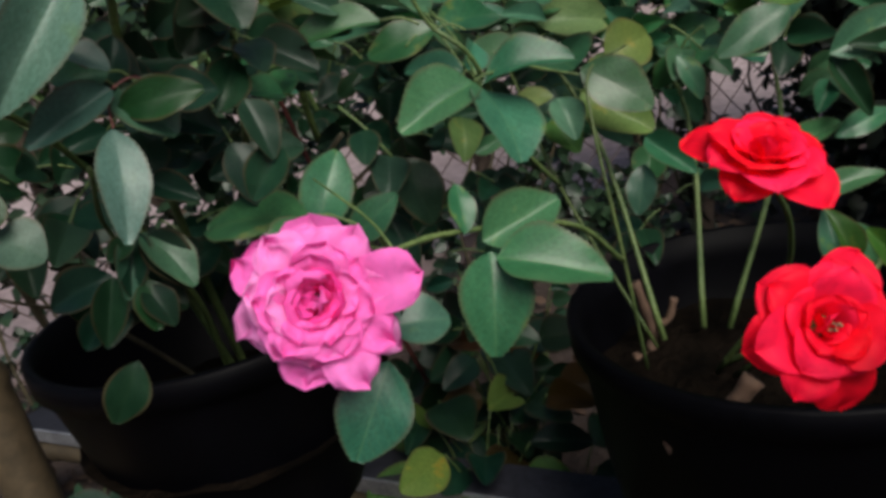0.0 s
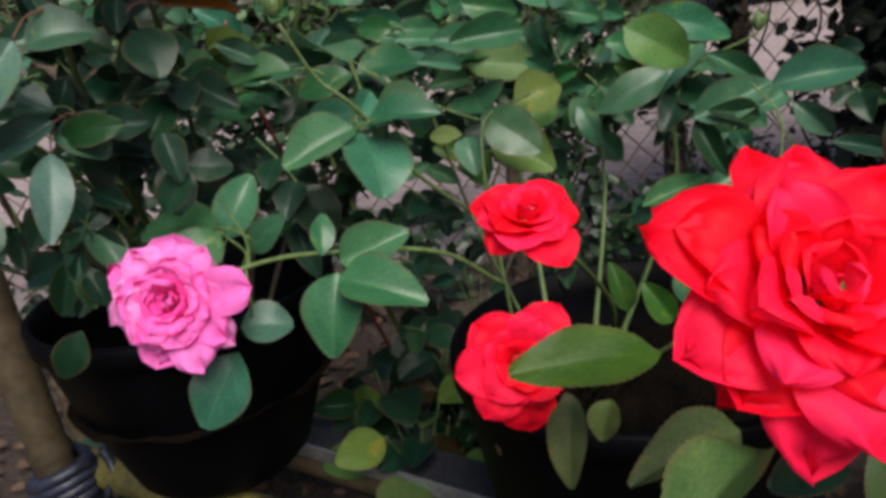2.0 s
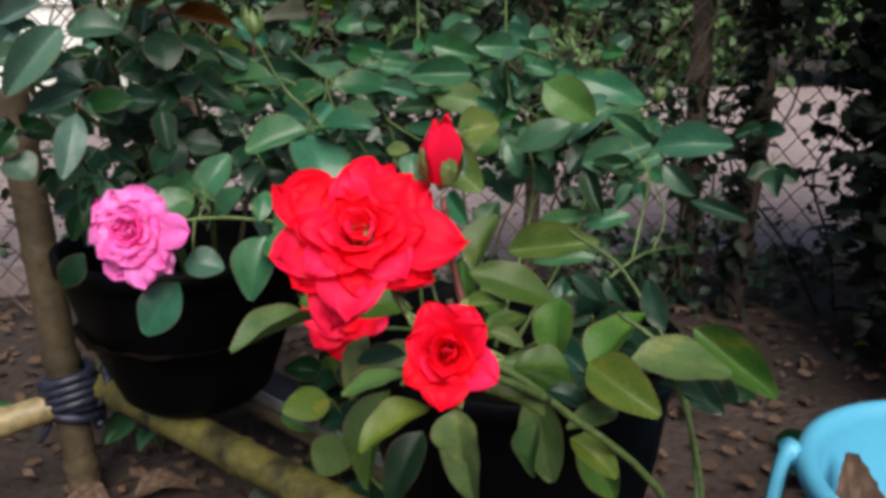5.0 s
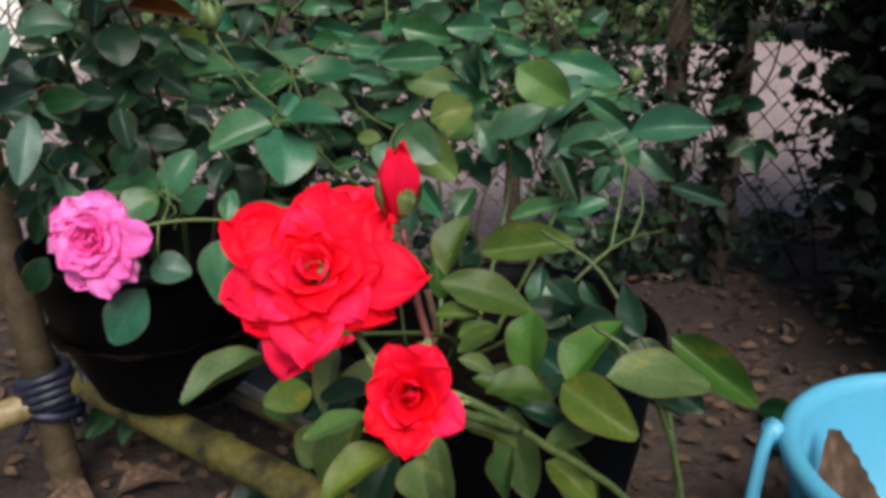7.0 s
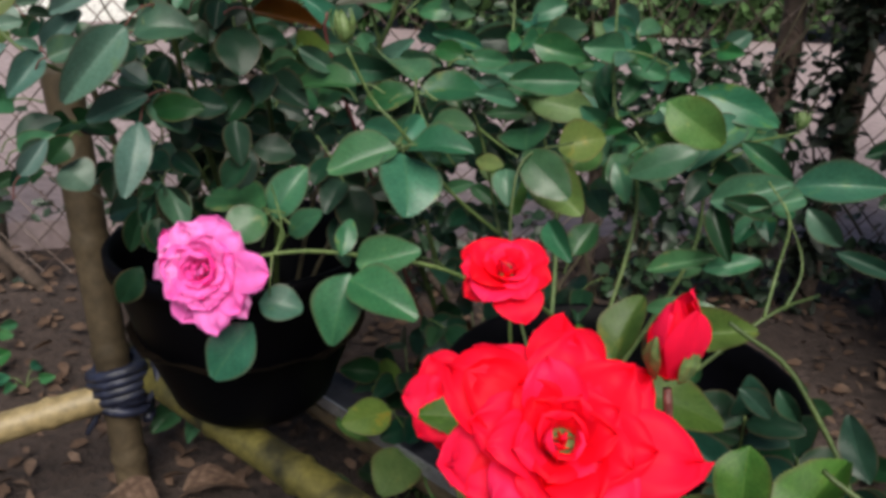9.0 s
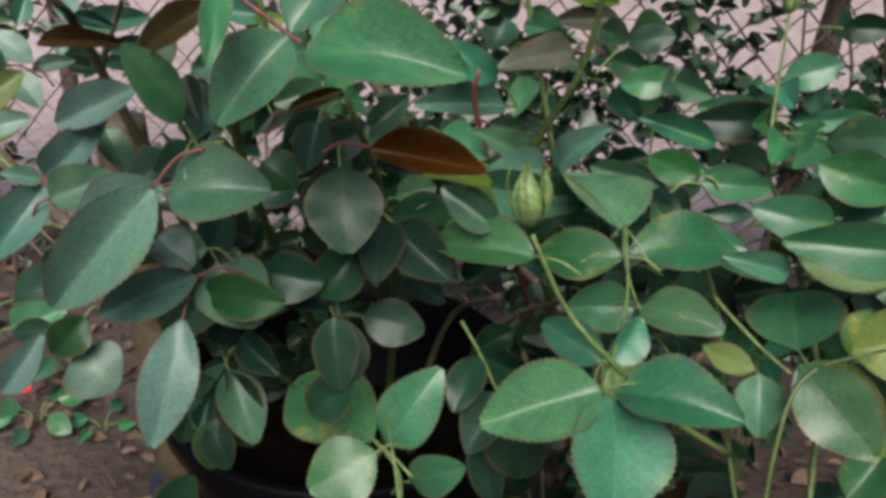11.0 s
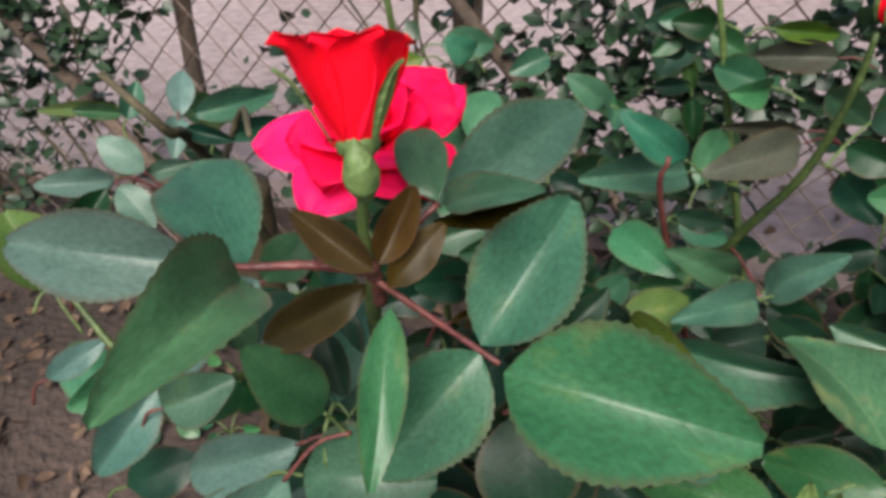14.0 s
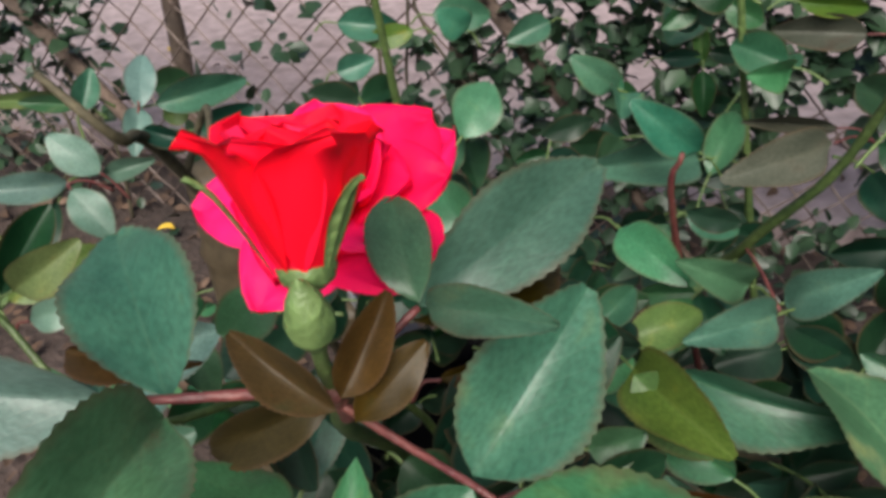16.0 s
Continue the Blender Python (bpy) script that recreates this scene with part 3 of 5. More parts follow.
def shrub(at, label, spread, high, count, size, material, seed, name="shrub", low=0.1):
    """A many-stemmed shrub: trunk, limbs, and clumps of small leaves with gaps between them."""
    rnd = random.Random(seed)
    s = thing(name, at, label, "shrub")
    o = Vector(at)
    cane(s, [o, o + Vector((0.03, 0.02, high * 0.4)), o + Vector((-0.02, 0.05, high * 0.85))], 0.028, 0.012, BARK, "trunk")
    places = []
    for k in range(18):
        a, q, z = rnd.uniform(0, 6.28), rnd.uniform(0.3, 1.0), rnd.uniform(low, 1.0) * high
        c = o + Vector((math.cos(a) * spread[0] * q, math.sin(a) * spread[1] * q, z))
        bough(s, o + Vector((0, 0, z * 0.55)), c, 0.010)
        for _ in range(count // 18):
            places.append(local(s, c + Vector((rnd.gauss(0, 0.33 * spread[0]), rnd.gauss(0, 0.33 * spread[1]), rnd.gauss(0, 0.13 * high)))))
    places = [p for p in places if p.z > 0.02]
    tagged(part("crown", scatter_mesh("crown", places, size, material, rnd, 0.2, 0.6), s), kind="stuff")
    return s


shrub((1.04, 1.64, -0.02), "dense shrub beside the wire fence, shade put into its leaf colour", (0.17, 0.2), 1.7, 6800, 0.055, SHRUB, 21)
shrub((0.66, 1.80, -0.02), "slender shrub growing up against the wire fence, shade put into its leaf colour", (0.035, 0.05), 1.7, 900, 0.045, SHRUB, 22)
shrub((1.28, 1.25, -0.02), "tall shrub at the edge of the bed, shade put into its leaf colour", (0.26, 0.26), 1.5, 6000, 0.07, SHRUB, 23)


def tree(at, label, seed):
    """A small added tree, shade put into its leaf colour: trunk, limbs and a ragged crown of leaf clumps."""
    r = random.Random(seed)
    t = thing("tree", at, label, "tree")
    o = Vector(at)
    cane(t, [o, o + Vector((-0.03, 0.04, 0.7)), o + Vector((0.03, 0.0, 1.4)), o + Vector((-0.02, 0.05, 2.1))], 0.055, 0.03, BARK, "trunk")
    places = []
    for k in range(26):
        a, w = r.uniform(0, 6.28), r.uniform(0.25, 1.0)
        c = o + Vector((math.cos(a) * 0.75 * w, math.sin(a) * 0.7 * w, r.uniform(1.35, 2.6)))
        bough(t, o + Vector((0, 0.02, r.uniform(1.0, 1.9))), c, 0.018, BARK)
        for _ in range(230):
            places.append(local(t, c + Vector((r.gauss(0, 0.16), r.gauss(0, 0.16), r.gauss(0, 0.12)))))
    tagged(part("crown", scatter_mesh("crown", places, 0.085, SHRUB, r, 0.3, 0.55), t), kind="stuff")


# Out of view: added so that its crown shades the fence corner.
tree((1.75, 0.95, -0.03), "small tree added out of view to shade the fence corner", 77)
for q, (x, y, h) in enumerate([(-4.2, 8.0, 1.4), (-2.6, 8.6, 1.9), (-1.0, 9.2, 2.2), (0.6, 9.4, 2.4), (2.2, 9.8, 2.5), (3.9, 10.2, 2.6), (5.6, 10.8, 2.8), (7.5, 11.5, 3.0)]):
    shrub((x, y, -0.03), "mixed green hedge shrub on the far roadside", (1.0, 0.7), h * 1.25, 5400, 0.17, HEDGE, 40 + q, "roadside_shrub", 0.02)


def low_wall(a, b, high, thick):
    """A white wall with a coping, added far across the road for a patch of glare."""
    a, b = Vector(a), Vector(b)
    w = thing("glare_wall", a, "low white wall added across the road for a patch of glare", "wall")
    d = b - a
    n = Vector((-d.y, d.x, 0)).normalized() * thick
    def slab(name, out, z0, z1):
        o = n * out
        v = [Vector((0, 0, z)) + p + q for z in (z0, z1) for p, q in ((-o * 0, -o), (d, -o), (d, n + o), (d * 0, n + o))]
        part(name, mesh_of(name, v, [(3, 2, 1, 0), (4, 5, 6, 7), (0, 1, 5, 4), (1, 2, 6, 5), (2, 3, 7, 6), (3, 0, 4, 7)], GLARE_WHITE, False), w)
    slab("masonry", 0.0, -0.1, high)
    slab("coping", 0.25, high, high + 0.06)


low_wall((-8.6, 6.45, 0), (-4.7, 7.65, 0), 0.95, 0.2)


def litter():
    """Curled dry leaves on the earth and a few on the road."""
    rnd = random.Random(9)
    places = []
    for _ in range(4200):
        x, y = rnd.uniform(-2.4, 2.2), rnd.uniform(0.1, 2.3)
        if y > fence_y(x) + 0.25:
            continue
        h = 0.05 * max(0.0, 1 - (abs(x) + abs(y - 1)) / 7) * noise.noise(Vector((x * 1.7, y * 1.7, 0)))
        places.append((x, y, h + rnd.uniform(0.004, 0.022)))
    for _ in range(420):
        s, w = rnd.uniform(-5, 6), rnd.uniform(0.3, 0.9) if rnd.random() < 0.5 else rnd.uniform(6.0, 6.8)
        places.append((s - 0.3 * w, 1.66 + 0.3 * s + w, 0.055))
    tagged(new("leaf_litter", scatter_mesh("leaf_litter", places, 0.034, LITTER, rnd, 0.85, 0.5)), "curled brown dry leaves and twigs on the earth", "leaf litter", kind="stuff")


litter()


def fallen(at, size, turn, material, label):
    f = thing("fallen_leaf", at, label, "leaf", "fallen leaves")
    part("blade", blade("blade", material, 0.35, 0.5, 0.3, int(turn)), f, "", Matrix.Rotation(radians(turn), 4, "Z") @ Matrix.Diagonal((size * 0.55, size, size, 1)))


for x, y, z, s, a in ((-2.06, 1.86, 0.05, 0.05, 40), (0.95, 1.62, 0.02, 0.035, 80), (1.02, 1.95, 0.05, 0.035, 10), (0.76, 1.2, 0.02, 0.03, 200), (-1.3, 1.2, 0.02, 0.04, 120)):
    fallen((x, y, z), s, a, GOLD, "small bright yellow leaf fallen on the ground")
fallen((-0.46, 0.66, 0.03), 0.13, 250, LITTER, "long pale tan dry sheath lying under the rack")
fallen((-0.36, 0.70, 0.03), 0.10, 300, LITTER, "long pale tan dry sheath lying under the rack")


# ---------------------------------------------------------------- rack: bamboo post and rails, steel angle
def bamboo(parent, name, a, b, r, material, gap=0.17, label=""):
    """A bamboo culm with swollen nodes."""
    a, b = local(parent, a), local(parent, b)
    long = (b - a).length
    n = max(8, int(long / 0.012))
    pts = [a + (b - a) * k / n for k in range(n + 1)]
    radii = []
    for k in range(n + 1):
        s = (k / n * long + 0.05) % gap
        radii.append(r * (1 + (0.14 if s < 0.012 else -0.04 if s < 0.024 else 0.0)))
    return part(name, tube_mesh(name, pts, radii, material, 14), parent, label)


rack = thing("bamboo_plant_rack", (-0.47, 0.73, 0.0), "low plant rack of lashed bamboo poles and a steel angle", "rack")
bamboo(rack, "post", (-0.446, 0.700, -0.05), (-0.478, 0.705, 0.66), 0.025, BAMBOO, label="grey-brown bamboo upright")
bamboo(rack, "rail", (-0.52, 0.775, 0.200), (0.62, 0.270, 0.195), 0.024, MOSSY, label="yellow-green bamboo rail with dark spots")
bamboo(rack, "rail", (-0.43, 0.715, 0.185), (-0.80, 0.40, 0.115), 0.022, CUTCANE, label="straw-coloured bamboo rail")
bamboo(rack, "rail", (-0.75, 1.13, 0.13), (0.75, 0.33, 0.13), 0.018, BAMBOO)
bamboo(rack, "post", (0.60, 0.30, -0.05), (0.60, 0.30, 0.24), 0.024, BAMBOO)
bamboo(rack, "post", (-0.70, 1.09, -0.05), (-0.70, 1.09, 0.14), 0.022, BAMBOO)
bamboo(rack, "post", (0.70, 0.37, -0.05), (0.70, 0.37, 0.14), 0.022, BAMBOO)


def lashing(parent, at, r, turns, tilt):
    o = local(parent, at)
    pts = []
    for k in range(turns * 14 + 1):
        a = 2 * math.pi * k / 14
        q = Vector((math.cos(a) * r, math.sin(a) * r, (k / (turns * 14) - 0.5) * 0.055 + math.sin(a + tilt) * 0.012))
        pts.append(o + q)
    part("lashing", tube_mesh("lashing", pts, [0.0082] * len(pts), STRAP, 7), parent, "blue-black rubber lashing")


lashing(rack, (-0.457, 0.708, 0.195), 0.032, 7, 0.4)
lashing(rack, (-0.455, 0.712, 0.192), 0.043, 4, 2.0)
lashing(rack, (-0.456, 0.710, 0.172), 0.038, 3, 4.0)
for k, e in enumerate(((-0.40, 0.72, 0.235), (-0.50, 0.70, 0.17))):
    o = Vector(e)
    cane(rack, [o, o + Vector((0.02, -0.02, -0.02)), o + Vector((0.01, -0.035, -0.05))], 0.007, 0.004, STRAP, "strap_end")


def steel_angle(a, b):
    """A dark steel angle with a bright worn edge."""
    a, b = local(rack, a), local(rack, b)
    d = (b - a).normalized()
    n = Vector((-d.y, d.x, 0))
    up = Vector((0, 0, 1))
    def bar(name, w0, w1, h0, h1, mat):
        v = [p + n * w + up * h for p in (a, b) for w, h in ((w0, h0), (w1, h0), (w1, h1), (w0, h1))]
        part(name, mesh_of(name, v, [(0, 1, 2, 3), (7, 6, 5, 4), (0, 4, 5, 1), (1, 5, 6, 2), (2, 6, 7, 3), (3, 7, 4, 0)], mat, False), rack)
    bar("shelf_plate", 0.004, 0.062, 0.0, 0.004, STEEL)
    bar("shelf_lip", 0.0, 0.004, -0.016, 0.004, EDGE)


steel_angle((-0.72, 1.10, 0.166), (0.68, 0.345, 0.166))


# ---------------------------------------------------------------- pots
def plant_pot(at, r_top, r_low, high, label, low=0.065):
    p = thing("plant_pot", at, label, "pot", "black nursery pots")
    body = lathe("body", [(0.0, 0.004), (r_low - 0.045, 0.0), (r_low - 0.022, 0.006), (r_low - 0.006, 0.022), (r_low + 0.002, 0.045), (r_low + (r_top - r_low) * 0.55, high * 0.5), (r_top - 0.004, high - 0.03), (r_top - 0.003, high - 0.026),
                          (r_top + 0.004, high - 0.024), (r_top + 0.005, high - 0.002), (r_top + 0.002, high), (r_top - 0.004, high - 0.001), (r_top - 0.007, high - 0.03), (r_low + 0.004, high * 0.4), (0.0, high * 0.4)], POT, 48)
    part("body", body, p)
    rnd = random.Random(int(at[0] * 1000))
    rings, sides, verts = 7, 28, [(0, 0, high - low)]
    for k in range(1, rings + 1):
        for s in range(sides):
            q = (r_top - 0.011) * k / rings
            a = 2 * math.pi * s / sides
            verts.append((q * math.cos(a), q * math.sin(a), high - low - 0.005 + rnd.uniform(-0.006, 0.008)))
    faces = [(0, 1 + s, 1 + (s + 1) % sides) for s in range(sides)]
    for k in range(rings - 1):
        for s in range(sides):
            a, b = 1 + k * sides + s, 1 + k * sides + (s + 1) % sides
            faces.append((a, a + sides, b + sides, b))
    part("soil", mesh_of("soil", verts, faces, SOIL), p, "potting soil, darkened for the shade in the pot")
    return p


plant_pot((-0.222, 0.700, 0.222), 0.166, 0.112, 0.238, "black plastic nursery pot standing on bamboo rails", 0.11)
plant_pot((0.268, 0.550, 0.175), 0.168, 0.135, 0.255, "black plastic nursery pot with dark soil and stubs")
plant_pot((0.440, 0.150, -0.012), 0.115, 0.088, 0.250, "black plastic nursery pot under the red roses")


def dry_stub(a, b, r, label):
    t = thing("dead_branch", a, label, "branch")
    line = smooth_line([local(t, a), local(t, (Vector(a) + Vector(b)) / 2) + Vector((0.004, -0.004, -0.008)), local(t, b)], 6)
    part("wood", tube_mesh("wood", line, [r * (1 + 0.12 * math.sin(1.7 * k)) for k in range(len(line))], LITTER, 9), t)


dry_stub((0.137, 0.462, 0.374), (0.200, 0.456, 0.418), 0.0075, "pale brown dead branch lying across the pot")
dry_stub((0.182, 0.635, 0.358), (0.172, 0.634, 0.425), 0.0045, "grey dead stub standing in the soil")
dry_stub((0.180, 0.636, 0.380), (0.205, 0.630, 0.405), 0.0035, "grey dead stub standing in the soil")
dry_stub((0.160, 0.620, 0.357), (0.185, 0.638, 0.372), 0.005, "grey dead stub standing in the soil")

# ---------------------------------------------------------------- bucket
bucket = thing("bucket", (0.772, 0.592, 0.0), "wide sky-blue plastic bucket standing on the earth", "bucket")
part("body", lathe("body", [(0.0, 0.006), (0.138, 0.0), (0.144, 0.008), (0.180, 0.252), (0.188, 0.256), (0.196, 0.262), (0.199, 0.272), (0.196, 0.282), (0.186, 0.286), (0.178, 0.280), (0.174, 0.268), (0.142, 0.02), (0.0, 0.014)], BLUE, 72), bucket)
for z in (0.205, 0.225):
    part("rib", lathe("rib", [(0.172 + (z - 0.205) * 0.15, z - 0.004), (0.179 + (z - 0.205) * 0.15, z), (0.172 + (z - 0.205) * 0.15, z + 0.004)], BLUE, 72), bucket)
bail = smooth_line([(-0.194, 0.036, 0.284), (-0.206, 0.030, 0.278), (-0.216, 0.016, 0.235), (-0.222, -0.01, 0.17), (-0.20, -0.07, 0.11), (-0.12, -0.15, 0.08), (0.0, -0.185, 0.07), (0.12, -0.15, 0.09), (0.19, -0.05, 0.18), (0.20, -0.01, 0.275)], 5)
part("handle", tube_mesh("handle", bail, [0.0085] * len(bail), BLUE, 8), bucket, "blue plastic carrying handle hanging down")
part("ear", tube_mesh("ear", [Vector((-0.188, 0.034, 0.262)), Vector((-0.200, 0.036, 0.276)), Vector((-0.206, 0.034, 0.288))], [0.012, 0.014, 0.010], BLUE, 8), bucket)
dry = thing("dry_leaf", (0.655, 0.600, 0.018), "curled brown dry leaf standing in the bucket", "leaf")
part("blade", blade("blade", LITTER, 0.5, 0.4, 0.2, 3), dry, "", Matrix.Rotation(radians(80), 4, "X") @ Matrix.Rotation(radians(15), 4, "Y") @ Matrix.Diagonal((0.11, 0.25, 0.2, 1)))


# ---------------------------------------------------------------- rose bushes
def rose_bush(at, label, tones):
    b = thing("rose_bush", at, label, "rose bush", "rose bushes")
    TONES[b.name] = tones
    return b


bush_a = rose_bush((-0.205, 0.705, 0.40), "tall dark-leaved rose bush with red blooms at its top", {G: DEEP, D: SHADE, Y: YELLOW, R: BRONZE, P: SHEEN})
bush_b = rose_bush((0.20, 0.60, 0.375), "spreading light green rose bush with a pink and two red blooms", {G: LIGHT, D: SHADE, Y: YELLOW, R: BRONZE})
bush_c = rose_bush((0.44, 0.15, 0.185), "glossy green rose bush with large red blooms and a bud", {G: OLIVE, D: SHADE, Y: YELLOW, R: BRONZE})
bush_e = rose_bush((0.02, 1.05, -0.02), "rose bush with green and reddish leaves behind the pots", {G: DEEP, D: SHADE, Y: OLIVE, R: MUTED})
bush_g = rose_bush((-0.42, 0.95, -0.02), "pale-stemmed rose bush with grey-green leaves before the fence", {G: DEEP, D: SHADE, Y: YELLOW, R: BRONZE, P: SHEEN})

# canes of the dark bush
cane(bush_a, [(-0.205, 0.705, 0.345), (-0.20, 0.62, 0.55), (-0.176, 0.53, 0.70), (-0.135, 0.465, 0.80), (-0.117, 0.444, 0.842)], 0.0040, 0.0022)
cane(bush_a, [(-0.117, 0.444, 0.842), (-0.115, 0.439, 0.858), (-0.1085, 0.433, 0.878)], 0.0017, 0.0016, YOUNG)
cane(bush_a, [(-0.122, 0.452, 0.826), (-0.118, 0.446, 0.838), (-0.115, 0.441, 0.847)], 0.0026, 0.0022, REDSTEM, "shoot_tip")
cane(bush_a, [(-0.215, 0.715, 0.345), (-0.25, 0.66, 0.55), (-0.262, 0.56, 0.66), (-0.284, 0.475, 0.70), (-0.345, 0.468, 0.745)], 0.0036, 0.0016)
cane(bush_a, [(-0.19, 0.71, 0.345), (-0.15, 0.66, 0.55), (-0.11, 0.57, 0.70), (-0.09, 0.50, 0.78)], 0.0036, 0.0018)
cane(bush_a, [(-0.22, 0.69, 0.345), (-0.20, 0.60, 0.50), (-0.22, 0.53, 0.58), (-0.19, 0.46, 0.64)], 0.0029, 0.0014)
cane(bush_a, [(-0.18, 0.74, 0.345), (-0.13, 0.72, 0.52), (-0.06, 0.66, 0.60)], 0.0036, 0.0022, OLDWOOD)
cane(bush_a, [(-0.17, 0.73, 0.345), (-0.10, 0.76, 0.50), (-0.02, 0.74, 0.57)], 0.0032, 0.0022, OLDWOOD)
cane(bush_a, [(-0.24, 0.72, 0.345), (-0.31, 0.66, 0.47), (-0.36, 0.60, 0.53)], 0.0029, 0.0014, OLDWOOD)
cane(bush_a, [(-0.117, 0.444, 0.842), (-0.128, 0.432, 0.847), (-0.141, 0.421, 0.848), (-0.147, 0.411, 0.853)], 0.0015, 0.0009, REDSTEM, "petiole")
cane(bush_a, [(-0.117, 0.444, 0.840), (-0.104, 0.449, 0.830), (-0.090, 0.455, 0.819), (-0.084, 0.456, 0.816)], 0.0011, 0.0008, REDSTEM, "petiole")
cane(bush_a, [(-0.117, 0.446, 0.843), (-0.113, 0.455, 0.850), (-0.109, 0.464, 0.856)], 0.0012, 0.0009, REDSTEM, "petiole")
# canes of the light bush
cane(bush_b, [(0.16, 0.575, 0.37), (0.150, 0.58, 0.48), (0.142, 0.60, 0.58), (0.15, 0.625, 0.62), (0.19, 0.66, 0.63)], 0.0017, 0.0011, CANE)
cane(bush_b, [(0.18, 0.61, 0.37), (0.12, 0.66, 0.52), (0.09, 0.668, 0.63), (0.06, 0.66, 0.69)], 0.0017, 0.0011, CANE)
cane(bush_b, [(0.086, 0.67, 0.635), (0.118, 0.64, 0.625), (0.141, 0.625, 0.618)], 0.0014, 0.0009, YOUNG)
cane(bush_b, [(0.12, 0.66, 0.52), (0.08, 0.60, 0.58), (0.05, 0.53, 0.655), (0.024, 0.523, 0.684), (0.008, 0.506, 0.728)], 0.0022, 0.0012, YOUNG)
cane(bush_b, [(0.050, 0.520, 0.645), (0.045, 0.58, 0.665), (0.030, 0.628, 0.69)], 0.0011, 0.0007, YOUNG, "petiole")
cane(bush_b, [(0.15, 0.58, 0.47), (0.10, 0.52, 0.53), (0.017, 0.453, 0.561), (-0.022, 0.413, 0.569), (-0.045, 0.385, 0.565)], 0.0022, 0.0014, YOUNG)
cane(bush_b, [(-0.020, 0.416, 0.569), (-0.035, 0.455, 0.58), (-0.068, 0.50, 0.60)], 0.0011, 0.0007, YOUNG, "petiole")
cane(bush_b, [(-0.022, 0.413, 0.569), (-0.018, 0.40, 0.55), (-0.022, 0.405, 0.535)], 0.0009, 0.0007, YOUNG, "petiole")
cane(bush_b, [(0.22, 0.56, 0.37), (0.30, 0.51, 0.44), (0.381, 0.538, 0.519), (0.439, 0.623, 0.514)], 0.0026, 0.0012)
cane(bush_b, [(0.381, 0.538, 0.519), (0.388, 0.56, 0.56), (0.391, 0.569, 0.60), (0.37, 0.58, 0.63)], 0.0015, 0.0008, YOUNG)
cane(bush_b, [(0.40, 0.56, 0.52), (0.41, 0.58, 0.56), (0.38, 0.60, 0.62)], 0.0012, 0.0007, YOUNG)
cane(bush_b, [(0.21, 0.55, 0.37), (0.24, 0.50, 0.46), (0.22, 0.44, 0.53), (0.185, 0.395, 0.580)], 0.0024, 0.0015)
cane(bush_b, [(0.22, 0.54, 0.37), (0.24, 0.44, 0.46), (0.20, 0.36, 0.50), (0.172, 0.318, 0.515)], 0.0024, 0.0015)
cane(bush_b, [(0.19, 0.62, 0.37), (0.17, 0.72, 0.55), (0.12, 0.77, 0.66), (0.100, 0.775, 0.70), (0.091, 0.804, 0.80)], 0.0027, 0.0011, YOUNG)
cane(bush_b, [(0.23, 0.63, 0.37), (0.26, 0.72, 0.55), (0.22, 0.76, 0.66), (0.21, 0.78, 0.79)], 0.0027, 0.0011, YOUNG)
cane(bush_b, [(0.25, 0.62, 0.37), (0.32, 0.66, 0.52), (0.33, 0.68, 0.62), (0.40, 0.66, 0.66)], 0.0027, 0.0011, YOUNG)
cane(bush_b, [(0.028, 0.636, 0.686), (0.033, 0.620, 0.675), (0.047, 0.613, 0.646), (0.075, 0.630, 0.60)], 0.0011, 0.0009, YOUNG, "petiole")
cane(bush_b, [(-0.079, 0.503, 0.574), (-0.055, 0.495, 0.556), (-0.022, 0.415, 0.569)], 0.0011, 0.0009, YOUNG, "petiole")
# canes of the near bush
cane(bush_c, [(0.44, 0.15, 0.18), (0.42, 0.18, 0.45), (0.34, 0.13, 0.57), (0.285, 0.105, 0.61), (0.262, 0.112, 0.640)], 0.0024, 0.0018, CANE)
cane(bush_c, [(0.34, 0.13, 0.57), (0.32, 0.11, 0.588), (0.303, 0.10, 0.598)], 0.0024, 0.0018)
cane(bush_c, [(0.31, 0.115, 0.59), (0.295, 0.125, 0.63), (0.288, 0.128, 0.668)], 0.0021, 0.0016, REDSTEM)
cane(bush_c, [(0.45, 0.16, 0.18), (0.43, 0.22, 0.45), (0.40, 0.22, 0.555), (0.37, 0.23, 0.58)], 0.0020, 0.0014, CANE)
cane(bush_c, [(0.44, 0.17, 0.18), (0.43, 0.30, 0.45), (0.38, 0.34, 0.56), (0.33, 0.34, 0.60)], 0.0020, 0.0014, CANE)
# canes of the two bushes behind
cane(bush_e, [(0.02, 1.05, -0.03), (-0.06, 0.98, 0.3), (-0.11, 0.86, 0.58), (-0.093, 0.815, 0.664), (-0.056, 0.80, 0.737), (-0.04, 0.785, 0.80), (-0.036, 0.778, 0.835)], 0.0056, 0.0018)
cane(bush_e, [(0.0, 1.04, -0.03), (-0.10, 0.92, 0.4), (-0.14, 0.80, 0.68), (-0.138, 0.785, 0.735)], 0.0040, 0.0016, REDSTEM)
cane(bush_e, [(0.03, 1.06, -0.03), (-0.10, 1.00, 0.5), (-0.16, 0.94, 0.80), (-0.19, 0.92, 0.95)], 0.0048, 0.0016, YOUNG)
cane(bush_g, [(-0.42, 0.95, -0.03), (-0.42, 0.78, 0.4), (-0.37, 0.60, 0.74), (-0.335, 0.543, 0.80), (-0.36, 0.53, 0.83)], 0.0056, 0.0020, OLDWOOD)
